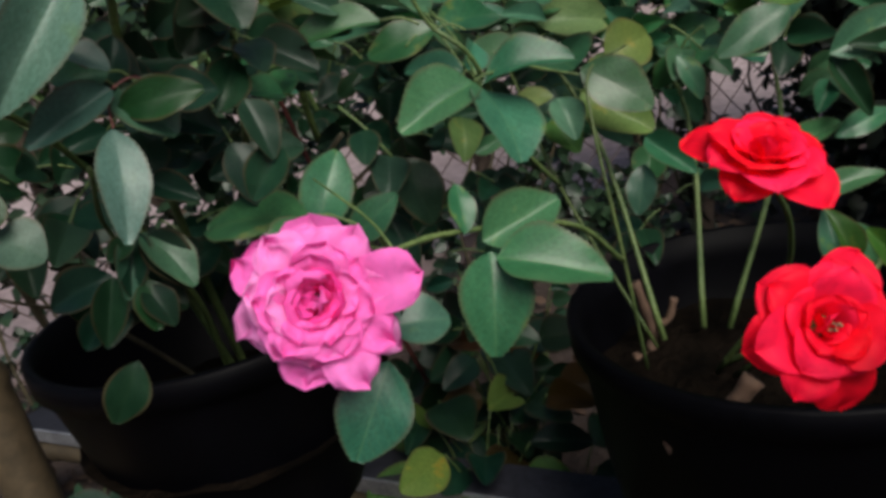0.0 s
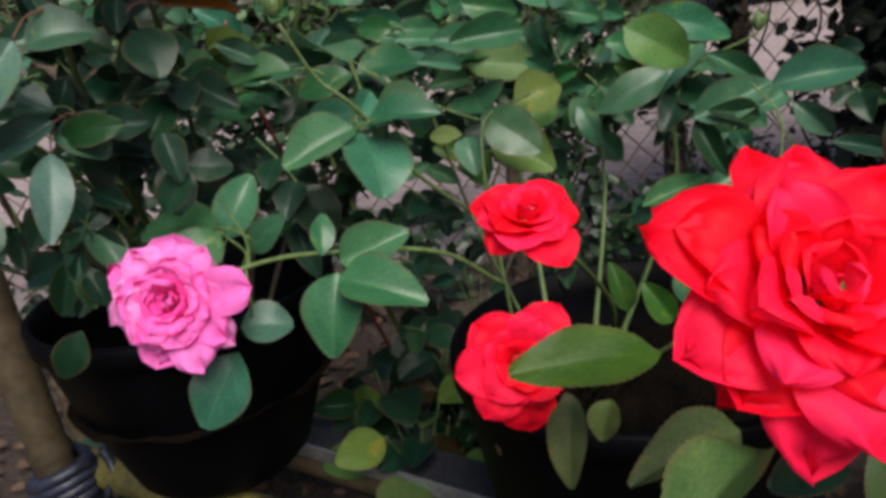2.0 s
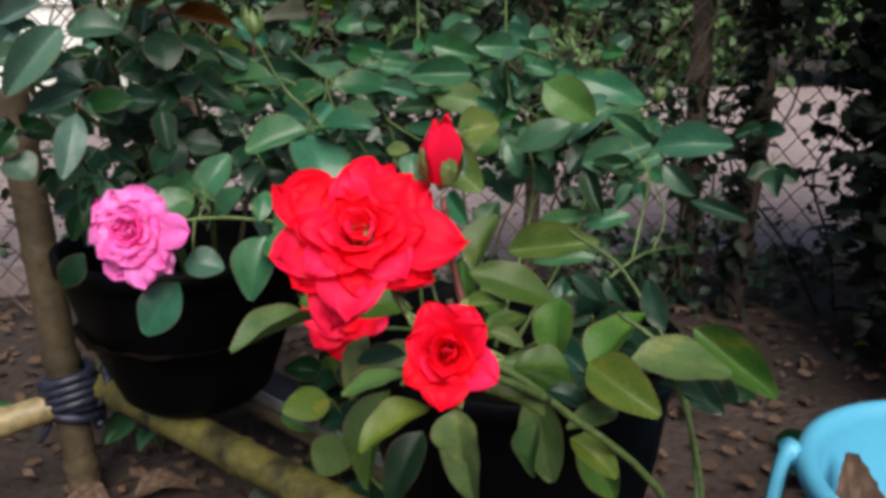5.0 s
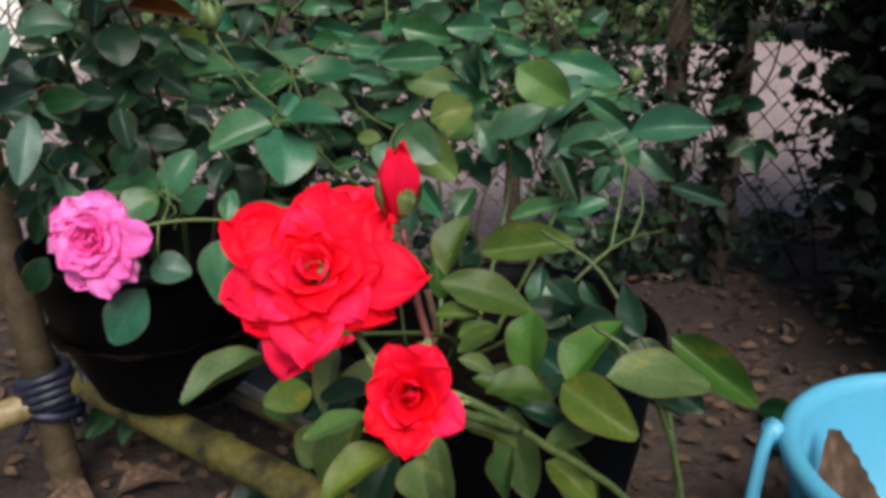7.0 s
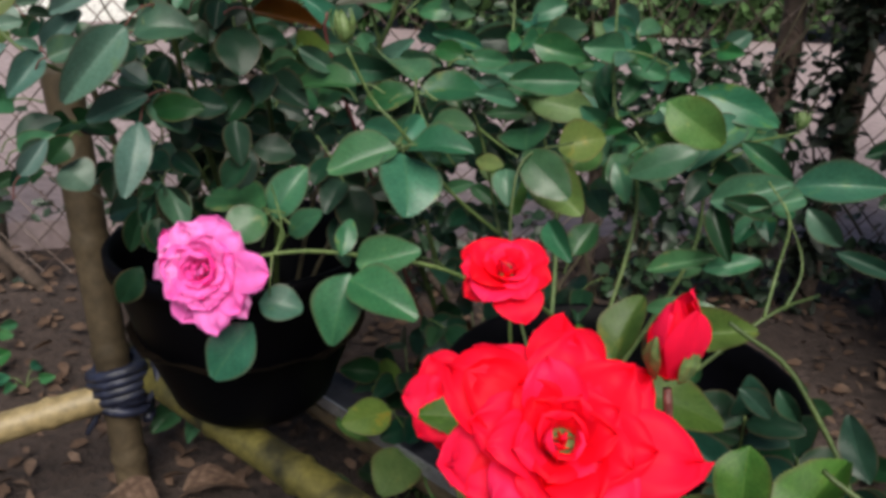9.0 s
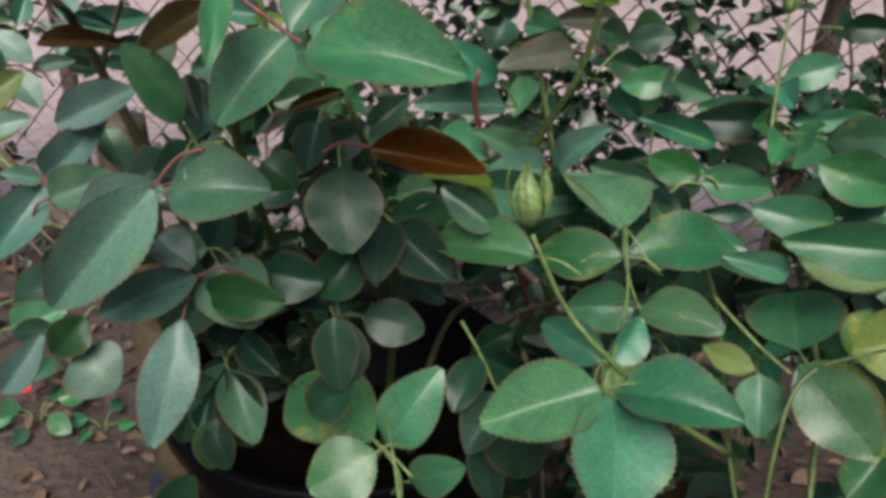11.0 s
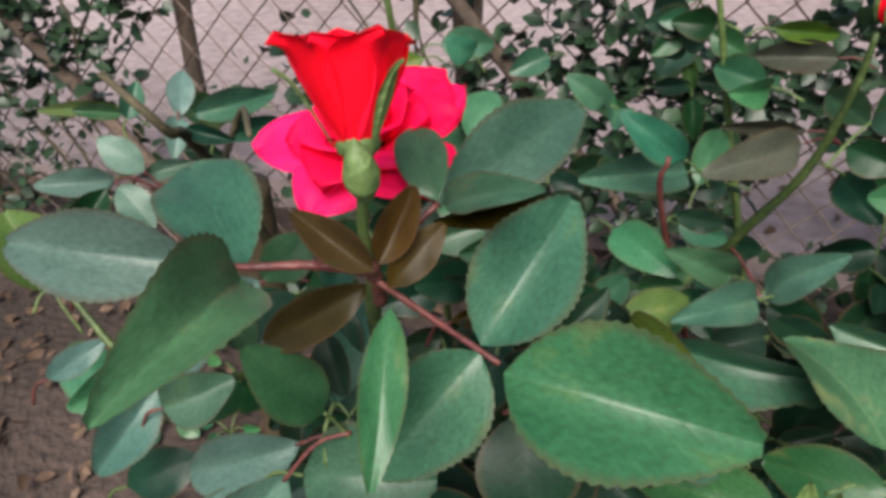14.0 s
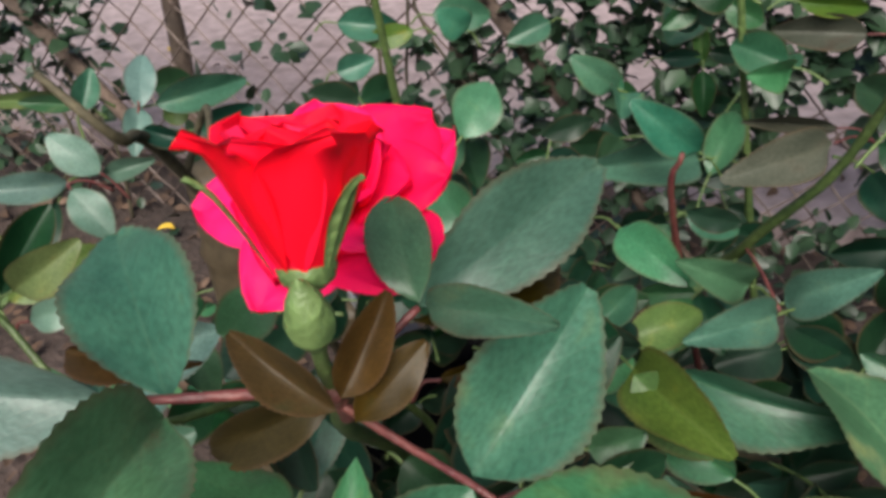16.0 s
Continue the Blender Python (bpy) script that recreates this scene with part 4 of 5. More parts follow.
cane(bush_g, [(-0.37, 0.60, 0.74), (-0.34, 0.60, 0.79), (-0.29, 0.56, 0.80)], 0.0024, 0.0016, OLDWOOD)
cane(bush_g, [(-0.40, 0.95, -0.03), (-0.35, 0.85, 0.4), (-0.310, 0.715, 0.80), (-0.308, 0.703, 0.845)], 0.0048, 0.0016, YOUNG)

cane(bush_e, [(-0.093, 0.815, 0.664), (-0.075, 0.78, 0.672), (-0.057, 0.75, 0.671)], 0.0012, 0.0009, REDSTEM, "petiole")

# blooms and buds
pink = rose(bush_b, (-0.061, 0.363, 0.568), (0.16, -0.92, 0.30), 0.079, FULL, PINK, 0.0, 0.19, 5, 0.20)
part("petal", petal_mesh(0.02, 62, 74, 0.056, 0.019, 0.006, 0.0, 0.05, 0.10, 3, PINK, 0.002), pink)
part("petal", petal_mesh(-1.25, 66, 80, 0.050, 0.017, 0.006, 0.0, 0.12, 0.10, 4, PINK, 0.002), pink)
rose(bush_b, (0.181, 0.384, 0.600), (0.05, -0.42, 0.90), 0.070, OPEN, RED, 0.9, 0.04, 8, 0.18)
rose(bush_b, (0.170, 0.300, 0.536), (0.08, -0.92, 0.38), 0.067, OPEN, RED, 0.9, 0.04, 9, 0.18)
rose(bush_c, (0.257, 0.096, 0.662), (0.10, -0.74, 0.66), 0.073, LUSH, RED, 0.9, 0.13, 13, 0.2)
rose(bush_c, (0.301, 0.082, 0.612), (0.15, -0.86, 0.42), 0.044, HALF, RED, 0.8, 0.07, 15, 0.3, 5, 0.6, 80, 0.10)
rose(bush_c, (0.288, 0.124, 0.690), (0.05, -0.12, 1.0), 0.030, BUD, RED, 0.6, 0.02, 17, 0.45, 5, 0.62, 4, 0.16)
rose(bush_a, (-0.1130, 0.4370, 0.8910), (-0.24, 0.24, 0.94), 0.0285, CUP, RED, 0.3, 0.06, 19, 0.24, 3, 0.80, 30, 0.085)
rose(bush_a, (-0.1050, 0.4275, 0.8850), (-0.05, -0.10, 1.0), 0.0160, BUD, CALYX, 0.6, 0.02, 32, 0.50, 0)
rose(bush_a, (-0.148, 0.484, 0.864), (0.12, -0.30, 0.92), 0.062, OPEN, CRIMSON, 0.96, 0.09, 23, 0.12)
rose(bush_b, (0.004, 0.508, 0.748), (-0.1, 0.0, 1.0), 0.027, BUD, CALYX, 0.6, 0.02, 25, 0.45, 5, 1.0, 0, 0.17)
rose(bush_a, (-0.350, 0.467, 0.752), (-0.3, 0.0, 1.0), 0.020, BUD, CALYX, 0.6, 0.02, 26, 0.45, 5, 1.0, 0, 0.17)
rose(bush_e, (-0.034, 0.777, 0.851), (0.0, -0.1, 1.0), 0.020, BUD, RED, 0.6, 0.02, 27, 0.45, 5, 0.95, 0, 0.17)
rose(bush_e, (-0.19, 0.92, 0.965), (0.0, -0.3, 1.0), 0.055, OPEN, RED, 0.8, 0.04, 28, 0.2)
rose(bush_g, (-0.308, 0.703, 0.858), (0.0, 0.0, 1.0), 0.016, BUD, CALYX, 0.6, 0.02, 29, 0.45, 5, 1.0, 0, 0.17)
rose(bush_b, (0.090, 0.806, 0.812), (0.0, 0.0, 1.0), 0.020, BUD, CALYX, 0.6, 0.02, 30, 0.45, 5, 1.0, 0, 0.17)
rose(bush_b, (0.400, 0.660, 0.672), (0.1, 0.0, 1.0), 0.018, BUD, CALYX, 0.6, 0.02, 31, 0.45, 5, 1.0, 0, 0.17)

# leaves that stand out, bush by bush
leaf(bush_b, (0.122, 0.645, 0.602), (0.090, 0.656, 0.603), 0.55, Y)
leaf(bush_b, (0.125, 0.646, 0.600), (0.133, 0.622, 0.571), 0.75, G)
leaf(bush_b, (0.144, 0.630, 0.623), (0.193, 0.609, 0.588), 0.68, G)
leaf(bush_b, (0.143, 0.653, 0.620), (0.133, 0.705, 0.635), 1.05, G)
leaf(bush_b, (0.175, 0.667, 0.620), (0.219, 0.682, 0.635), 0.90, Y)
leaf(bush_b, (0.129, 0.669, 0.663), (0.092, 0.647, 0.675), 0.40, G)
leaf(bush_b, (0.191, 0.675, 0.689), (0.124, 0.656, 0.689), 0.48, G)
leaf(bush_b, (0.150, 0.714, 0.683), (0.102, 0.697, 0.691), 0.60, G)
leaf(bush_b, (0.131, 0.725, 0.719), (0.185, 0.741, 0.705), 0.60, G)
leaf(bush_b, (0.058, 0.739, 0.693), (0.106, 0.756, 0.686), 0.45, G)
leaf(bush_b, (0.064, 0.728, 0.669), (0.097, 0.744, 0.669), 0.35, G)
leaf(bush_b, (0.056, 0.750, 0.693), (0.026, 0.741, 0.701), 0.50, G)
leaf(bush_b, (0.062, 0.783, 0.704), (0.007, 0.767, 0.720), 0.35, G)
leaf(bush_b, (0.109, 0.792, 0.727), (0.168, 0.821, 0.731), 0.25, G)
leaf(bush_b, (0.100, 0.854, 0.713), (0.041, 0.824, 0.708), 0.50, D)
leaf(bush_b, (-0.032, 0.566, 0.698), (-0.065, 0.562, 0.718), 0.50, G)
leaf(bush_b, (-0.032, 0.563, 0.555), (-0.014, 0.546, 0.509), 0.45, D)
leaf(bush_b, (-0.034, 0.394, 0.512), (-0.060, 0.369, 0.469), 0.75, G)
leaf(bush_b, (-0.030, 0.400, 0.530), (0.004, 0.409, 0.526), 0.90, G)
leaf(bush_b, (0.023, 0.452, 0.559), (0.024, 0.472, 0.586), 0.55, G)
leaf(bush_b, (0.033, 0.460, 0.550), (0.085, 0.475, 0.564), 0.65, G)
leaf(bush_b, (0.038, 0.433, 0.548), (0.101, 0.417, 0.532), 0.62, G)
leaf(bush_b, (0.036, 0.439, 0.550), (0.028, 0.410, 0.497), 0.70, G)
leaf(bush_b, (0.180, 0.592, 0.566), (0.207, 0.562, 0.540), 0.50, G)
leaf(bush_b, (0.176, 0.585, 0.546), (0.164, 0.573, 0.511), 0.60, G)
leaf(bush_b, (0.288, 0.767, 0.605), (0.252, 0.747, 0.570), 0.60, D)
leaf(bush_b, (0.277, 0.631, 0.683), (0.331, 0.629, 0.648), 0.70, Y)
leaf(bush_b, (0.303, 0.692, 0.688), (0.385, 0.697, 0.660), 0.40, G)
leaf(bush_b, (0.354, 0.692, 0.661), (0.307, 0.648, 0.624), 0.50, G)
leaf(bush_b, (0.395, 0.609, 0.620), (0.470, 0.606, 0.631), 0.50, G)
leaf(bush_b, (0.348, 0.633, 0.651), (0.396, 0.621, 0.621), 0.35, G)
leaf(bush_b, (0.406, 0.585, 0.608), (0.438, 0.581, 0.578), 0.50, G)
leaf(bush_b, (0.406, 0.598, 0.614), (0.373, 0.588, 0.604), 0.60, G)
leaf(bush_b, (0.378, 0.577, 0.601), (0.339, 0.574, 0.612), 0.50, D)
leaf(bush_b, (0.435, 0.578, 0.573), (0.489, 0.573, 0.559), 0.30, D)
leaf(bush_b, (0.328, 0.590, 0.602), (0.347, 0.567, 0.558), 0.40, D)
leaf(bush_b, (0.278, 0.578, 0.534), (0.339, 0.595, 0.550), 0.30, G)
leaf(bush_b, (0.098, 0.752, 0.665), (0.179, 0.761, 0.678), 0.35, G)
leaf(bush_b, (0.207, 0.784, 0.696), (0.210, 0.766, 0.643), 0.45, G)
leaf(bush_b, (0.192, 0.791, 0.692), (0.132, 0.782, 0.700), 0.35, G)
leaf(bush_b, (0.228, 0.788, 0.696), (0.274, 0.793, 0.685), 0.50, G)
leaf(bush_b, (0.135, 0.742, 0.618), (0.101, 0.732, 0.608), 0.80, D)
leaf(bush_b, (0.051, 0.673, 0.560), (0.081, 0.682, 0.569), 0.50, G)
leaf(bush_b, (-0.027, 0.573, 0.685), (-0.073, 0.565, 0.688), 0.30, G)
leaf(bush_b, (0.062, 0.755, 0.692), (0.028, 0.747, 0.689), 0.40, G)
leaf(bush_b, (0.312, 0.618, 0.642), (0.253, 0.610, 0.618), 0.50, G)
leaf(bush_b, (0.268, 0.642, 0.649), (0.303, 0.637, 0.634), 0.40, Y)
leaf(bush_b, (0.235, 0.662, 0.615), (0.250, 0.649, 0.578), 0.50, G)
leaf(bush_b, (0.325, 0.584, 0.605), (0.390, 0.592, 0.626), 0.50, G)
leaf(bush_b, (0.341, 0.606, 0.607), (0.374, 0.600, 0.588), 0.40, G)
leaf(bush_b, (0.280, 0.551, 0.507), (0.343, 0.544, 0.519), 0.30, G)
leaf(bush_b, (0.314, 0.550, 0.444), (0.311, 0.565, 0.486), 0.60, G)
leaf(bush_b, (0.334, 0.531, 0.448), (0.322, 0.541, 0.479), 0.60, G)
leaf(bush_b, (0.328, 0.583, 0.540), (0.376, 0.588, 0.553), 0.40, G)
leaf(bush_b, (-0.090, 0.654, 0.683), (-0.000, 0.656, 0.690), 0.35, G)
leaf(bush_b, (0.102, 0.670, 0.671), (0.040, 0.672, 0.675), 0.40, G)
leaf(bush_b, (-0.001, 0.689, 0.663), (-0.031, 0.687, 0.659), 0.50, G)
leaf(bush_b, (-0.157, 0.638, 0.698), (-0.123, 0.633, 0.684), 0.40, G)
leaf(bush_b, (-0.101, 0.652, 0.678), (-0.052, 0.647, 0.665), 0.30, Y)
leaf(bush_b, (-0.014, 0.701, 0.698), (0.035, 0.700, 0.694), 0.40, G)
leaf(bush_b, (0.058, 0.704, 0.646), (0.033, 0.714, 0.675), 0.50, G)
leaf(bush_b, (0.139, 0.749, 0.655), (0.184, 0.743, 0.636), 0.50, G)
leaf(bush_b, (0.160, 0.734, 0.672), (0.122, 0.733, 0.668), 0.50, G)
leaf(bush_b, (-0.020, 0.707, 0.593), (0.011, 0.695, 0.558), 0.50, D)
leaf(bush_b, (-0.003, 0.727, 0.650), (-0.019, 0.709, 0.598), 0.60, D)
leaf(bush_b, (-0.037, 0.724, 0.641), (-0.061, 0.718, 0.626), 0.60, D)
leaf(bush_b, (0.075, 0.696, 0.562), (0.108, 0.691, 0.546), 0.50, G)
leaf(bush_b, (-0.099, 0.615, 0.711), (-0.053, 0.614, 0.688), 0.62, Y)

leaf(bush_c, (0.238, 0.093, 0.618), (0.211, 0.064, 0.613), 0.50, G)
leaf(bush_c, (0.271, 0.271, 0.586), (0.329, 0.276, 0.568), 0.45, G)
leaf(bush_c, (0.264, 0.318, 0.571), (0.274, 0.344, 0.608), 0.60, G)
leaf(bush_c, (0.284, 0.356, 0.576), (0.350, 0.371, 0.583), 0.42, G)
leaf(bush_c, (0.335, 0.229, 0.587), (0.334, 0.207, 0.555), 0.70, G)
leaf(bush_c, (0.357, 0.219, 0.547), (0.385, 0.255, 0.573), 0.55, G)
leaf(bush_c, (0.399, 0.254, 0.561), (0.387, 0.272, 0.587), 0.50, D)
leaf(bush_c, (0.379, 0.198, 0.566), (0.433, 0.207, 0.562), 0.60, G)
leaf(bush_c, (0.416, 0.249, 0.567), (0.464, 0.235, 0.534), 0.40, G)
leaf(bush_c, (0.356, 0.183, 0.567), (0.393, 0.163, 0.552), 0.60, G)
leaf(bush_c, (0.398, 0.234, 0.535), (0.426, 0.235, 0.523), 0.50, D)
leaf(bush_c, (0.347, 0.171, 0.569), (0.319, 0.166, 0.570), 0.75, G)
leaf(bush_c, (0.307, 0.151, 0.594), (0.324, 0.152, 0.588), 0.50, Y)
leaf(bush_c, (0.374, 0.187, 0.538), (0.347, 0.179, 0.531), 0.60, G)
leaf(bush_c, (0.333, 0.192, 0.544), (0.359, 0.194, 0.536), 0.50, D)
leaf(bush_c, (0.271, 0.121, 0.591), (0.248, 0.116, 0.589), 0.70, D)
leaf(bush_c, (0.280, 0.092, 0.595), (0.252, 0.084, 0.588), 0.50, Y)
leaf(bush_c, (0.293, 0.081, 0.586), (0.268, 0.061, 0.575), 0.60, G)
leaf(bush_c, (0.306, 0.074, 0.590), (0.310, 0.067, 0.569), 0.90, G)
leaf(bush_c, (0.310, 0.123, 0.575), (0.339, 0.126, 0.567), 0.50, G)
leaf(bush_c, (0.331, 0.158, 0.542), (0.329, 0.148, 0.514), 0.60, G)
leaf(bush_c, (0.350, 0.159, 0.534), (0.375, 0.149, 0.522), 0.60, G)
leaf(bush_c, (0.269, 0.263, 0.565), (0.298, 0.268, 0.565), 0.40, G)
leaf(bush_c, (0.284, 0.261, 0.551), (0.309, 0.268, 0.557), 0.50, G)
leaf(bush_c, (0.337, 0.302, 0.577), (0.357, 0.300, 0.563), 0.50, D)
leaf(bush_c, (0.360, 0.316, 0.573), (0.374, 0.312, 0.555), 0.50, D)
leaf(bush_c, (0.314, 0.250, 0.566), (0.291, 0.232, 0.558), 0.60, G)
leaf(bush_c, (0.239, 0.246, 0.566), (0.173, 0.222, 0.577), 0.42, G)
leaf(bush_c, (0.242, 0.408, 0.512), (0.234, 0.418, 0.544), 0.50, G)
leaf(bush_c, (0.271, 0.407, 0.501), (0.255, 0.415, 0.528), 0.60, G)
leaf(bush_c, (0.195, 0.272, 0.531), (0.189, 0.248, 0.493), 0.45, G)
leaf(bush_c, (0.218, 0.299, 0.510), (0.210, 0.291, 0.490), 0.80, G)
leaf(bush_c, (0.238, 0.189, 0.534), (0.228, 0.161, 0.484), 0.50, G)
leaf(bush_c, (0.282, 0.195, 0.519), (0.292, 0.173, 0.474), 0.50, G)
leaf(bush_c, (0.323, 0.219, 0.529), (0.336, 0.197, 0.481), 0.50, G)
leaf(bush_c, (0.264, 0.210, 0.546), (0.217, 0.187, 0.543), 0.45, Y)
leaf(bush_c, (0.300, 0.228, 0.541), (0.350, 0.234, 0.521), 0.50, G)
leaf(bush_c, (0.355, 0.229, 0.500), (0.375, 0.221, 0.459), 0.50, G)
leaf(bush_c, (0.257, 0.196, 0.505), (0.242, 0.170, 0.468), 0.50, D)

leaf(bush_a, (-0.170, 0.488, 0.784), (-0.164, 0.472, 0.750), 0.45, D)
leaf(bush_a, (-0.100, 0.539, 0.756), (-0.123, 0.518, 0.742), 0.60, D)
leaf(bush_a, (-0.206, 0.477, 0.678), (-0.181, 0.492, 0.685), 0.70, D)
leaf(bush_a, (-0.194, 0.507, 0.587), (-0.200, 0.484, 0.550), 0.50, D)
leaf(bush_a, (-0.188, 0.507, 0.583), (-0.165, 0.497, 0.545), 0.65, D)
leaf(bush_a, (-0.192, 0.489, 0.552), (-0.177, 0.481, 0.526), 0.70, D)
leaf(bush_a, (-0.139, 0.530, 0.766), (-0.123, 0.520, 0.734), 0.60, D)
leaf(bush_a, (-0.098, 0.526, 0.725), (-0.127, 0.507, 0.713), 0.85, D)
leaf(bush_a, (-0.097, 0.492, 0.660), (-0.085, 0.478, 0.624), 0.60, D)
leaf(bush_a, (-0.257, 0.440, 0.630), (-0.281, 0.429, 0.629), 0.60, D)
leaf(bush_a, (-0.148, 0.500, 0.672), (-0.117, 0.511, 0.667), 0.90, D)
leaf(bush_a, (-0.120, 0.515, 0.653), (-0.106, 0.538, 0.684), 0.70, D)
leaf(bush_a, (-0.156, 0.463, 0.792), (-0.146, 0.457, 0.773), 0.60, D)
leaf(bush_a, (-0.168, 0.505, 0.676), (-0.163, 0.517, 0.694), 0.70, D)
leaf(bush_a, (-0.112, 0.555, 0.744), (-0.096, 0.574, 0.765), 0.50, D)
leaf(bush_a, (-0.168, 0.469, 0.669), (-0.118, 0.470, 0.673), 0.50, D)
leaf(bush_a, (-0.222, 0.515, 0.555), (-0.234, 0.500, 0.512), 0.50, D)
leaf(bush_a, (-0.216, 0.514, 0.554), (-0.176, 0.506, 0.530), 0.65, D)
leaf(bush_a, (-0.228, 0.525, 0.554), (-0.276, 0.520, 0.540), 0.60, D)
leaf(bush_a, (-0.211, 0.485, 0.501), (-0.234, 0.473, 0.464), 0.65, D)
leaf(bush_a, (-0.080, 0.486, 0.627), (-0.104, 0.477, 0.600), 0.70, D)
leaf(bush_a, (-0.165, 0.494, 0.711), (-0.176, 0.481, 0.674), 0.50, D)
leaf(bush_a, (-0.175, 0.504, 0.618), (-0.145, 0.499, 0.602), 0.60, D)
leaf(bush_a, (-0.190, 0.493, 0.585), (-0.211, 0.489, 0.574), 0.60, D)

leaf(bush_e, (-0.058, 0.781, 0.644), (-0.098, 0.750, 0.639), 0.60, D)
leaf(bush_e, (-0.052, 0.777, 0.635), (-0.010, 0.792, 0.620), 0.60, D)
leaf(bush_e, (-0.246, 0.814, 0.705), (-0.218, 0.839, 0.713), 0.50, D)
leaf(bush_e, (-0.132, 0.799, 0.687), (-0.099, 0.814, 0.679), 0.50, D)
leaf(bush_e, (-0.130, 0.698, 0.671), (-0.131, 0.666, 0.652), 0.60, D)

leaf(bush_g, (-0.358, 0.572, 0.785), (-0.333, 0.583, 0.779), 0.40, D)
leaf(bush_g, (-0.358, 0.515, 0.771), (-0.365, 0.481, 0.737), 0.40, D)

# leaves of the bushes nearest the path's end
leaf(bush_a, (-0.083, 0.455, 0.814), (-0.017, 0.464, 0.815), 0.57, G, (0.10, -0.75, 0.65))
leaf(bush_a, (-0.090, 0.456, 0.820), (-0.081, 0.492, 0.852), 0.59, G, (0.44, -0.66, 0.62))
leaf(bush_a, (-0.089, 0.454, 0.819), (-0.105, 0.424, 0.788), 0.62, G, (0.48, -0.73, 0.48))
leaf(bush_a, (-0.103, 0.433, 0.843), (-0.086, 0.401, 0.820), 0.26, G, (0.41, -0.38, 0.83))
leaf(bush_a, (-0.127, 0.452, 0.829), (-0.156, 0.433, 0.807), 0.35, R, (0.30, -0.89, 0.34))
leaf(bush_a, (-0.109, 0.465, 0.856), (-0.091, 0.518, 0.871), 0.40, G, (0.61, -0.41, 0.68))
leaf(bush_a, (-0.110, 0.466, 0.855), (-0.077, 0.454, 0.874), 0.25, G, (-0.52, -0.72, 0.45))
leaf(bush_a, (-0.110, 0.465, 0.857), (-0.130, 0.482, 0.869), 0.50, G, (0.11, -0.49, 0.87))
leaf(bush_a, (-0.142, 0.421, 0.849), (-0.195, 0.450, 0.856), 0.46, G, (0.05, -0.18, 0.98))
leaf(bush_a, (-0.147, 0.411, 0.853), (-0.187, 0.385, 0.859), 0.44, P, (0.52, -0.67, 0.52))
leaf(bush_a, (-0.138, 0.419, 0.849), (-0.113, 0.366, 0.863), 0.37, G, (0.58, -0.05, 0.81))
leaf(bush_a, (-0.109, 0.435, 0.850), (-0.130, 0.430, 0.863), 0.39, R, (0.49, -0.67, 0.56))
leaf(bush_a, (-0.111, 0.439, 0.849), (-0.111, 0.456, 0.864), 0.44, R, (0.57, -0.56, 0.60))
leaf(bush_a, (-0.109, 0.440, 0.842), (-0.101, 0.454, 0.856), 0.47, R, (0.50, -0.74, 0.45))
leaf(bush_a, (-0.144, 0.446, 0.774), (-0.150, 0.426, 0.811), 0.49, G, (0.97, -0.24, 0.02))
leaf(bush_a, (-0.156, 0.462, 0.760), (-0.169, 0.500, 0.779), 0.40, G, (0.46, -0.25, 0.85))
leaf(bush_a, (-0.113, 0.468, 0.847), (-0.100, 0.517, 0.840), 0.20, R, (0.92, -0.20, 0.34))
leaf(bush_a, (-0.173, 0.457, 0.734), (-0.217, 0.432, 0.712), 0.48, P, (0.26, -0.84, 0.47))
leaf(bush_a, (-0.194, 0.498, 0.802), (-0.206, 0.482, 0.786), 0.75, G, (0.60, -0.74, 0.32))
leaf(bush_a, (-0.273, 0.464, 0.713), (-0.280, 0.427, 0.680), 0.49, P, (0.71, -0.55, 0.45))
leaf(bush_a, (-0.274, 0.465, 0.716), (-0.250, 0.491, 0.747), 0.45, P, (0.55, -0.80, 0.25))
leaf(bush_a, (-0.275, 0.464, 0.714), (-0.286, 0.449, 0.722), 0.56, P, (0.80, -0.34, 0.49))
leaf(bush_a, (-0.158, 0.443, 0.739), (-0.114, 0.460, 0.745), 0.80, G, (0.19, -0.75, 0.63))
leaf(bush_a, (-0.084, 0.510, 0.755), (-0.034, 0.544, 0.742), 0.35, R, (0.57, -0.62, 0.54))
leaf(bush_a, (-0.105, 0.515, 0.740), (-0.087, 0.491, 0.705), 0.86, D, (0.37, -0.68, 0.63))
leaf(bush_a, (-0.119, 0.518, 0.761), (-0.119, 0.505, 0.739), 0.78, D, (0.44, -0.77, 0.46))
leaf(bush_a, (-0.147, 0.502, 0.738), (-0.128, 0.506, 0.727), 1.05, D, (0.50, -0.65, 0.57))
leaf(bush_a, (-0.227, 0.498, 0.767), (-0.267, 0.475, 0.747), 0.46, P, (0.35, -0.89, 0.30))
leaf(bush_a, (-0.261, 0.456, 0.709), (-0.236, 0.478, 0.721), 0.72, P, (0.45, -0.77, 0.46))
leaf(bush_a, (-0.183, 0.446, 0.703), (-0.206, 0.417, 0.699), 0.67, P, (0.54, -0.53, 0.65))
leaf(bush_a, (-0.178, 0.452, 0.707), (-0.159, 0.455, 0.694), 0.92, P, (0.56, -0.49, 0.66))
leaf(bush_a, (-0.269, 0.507, 0.737), (-0.251, 0.504, 0.714), 0.62, G, (0.64, -0.53, 0.56))
leaf(bush_a, (-0.227, 0.440, 0.802), (-0.186, 0.453, 0.806), 0.23, R, (0.24, -0.87, 0.44))
leaf(bush_a, (-0.357, 0.483, 0.740), (-0.335, 0.508, 0.760), 0.56, Y, (0.64, -0.74, 0.23))
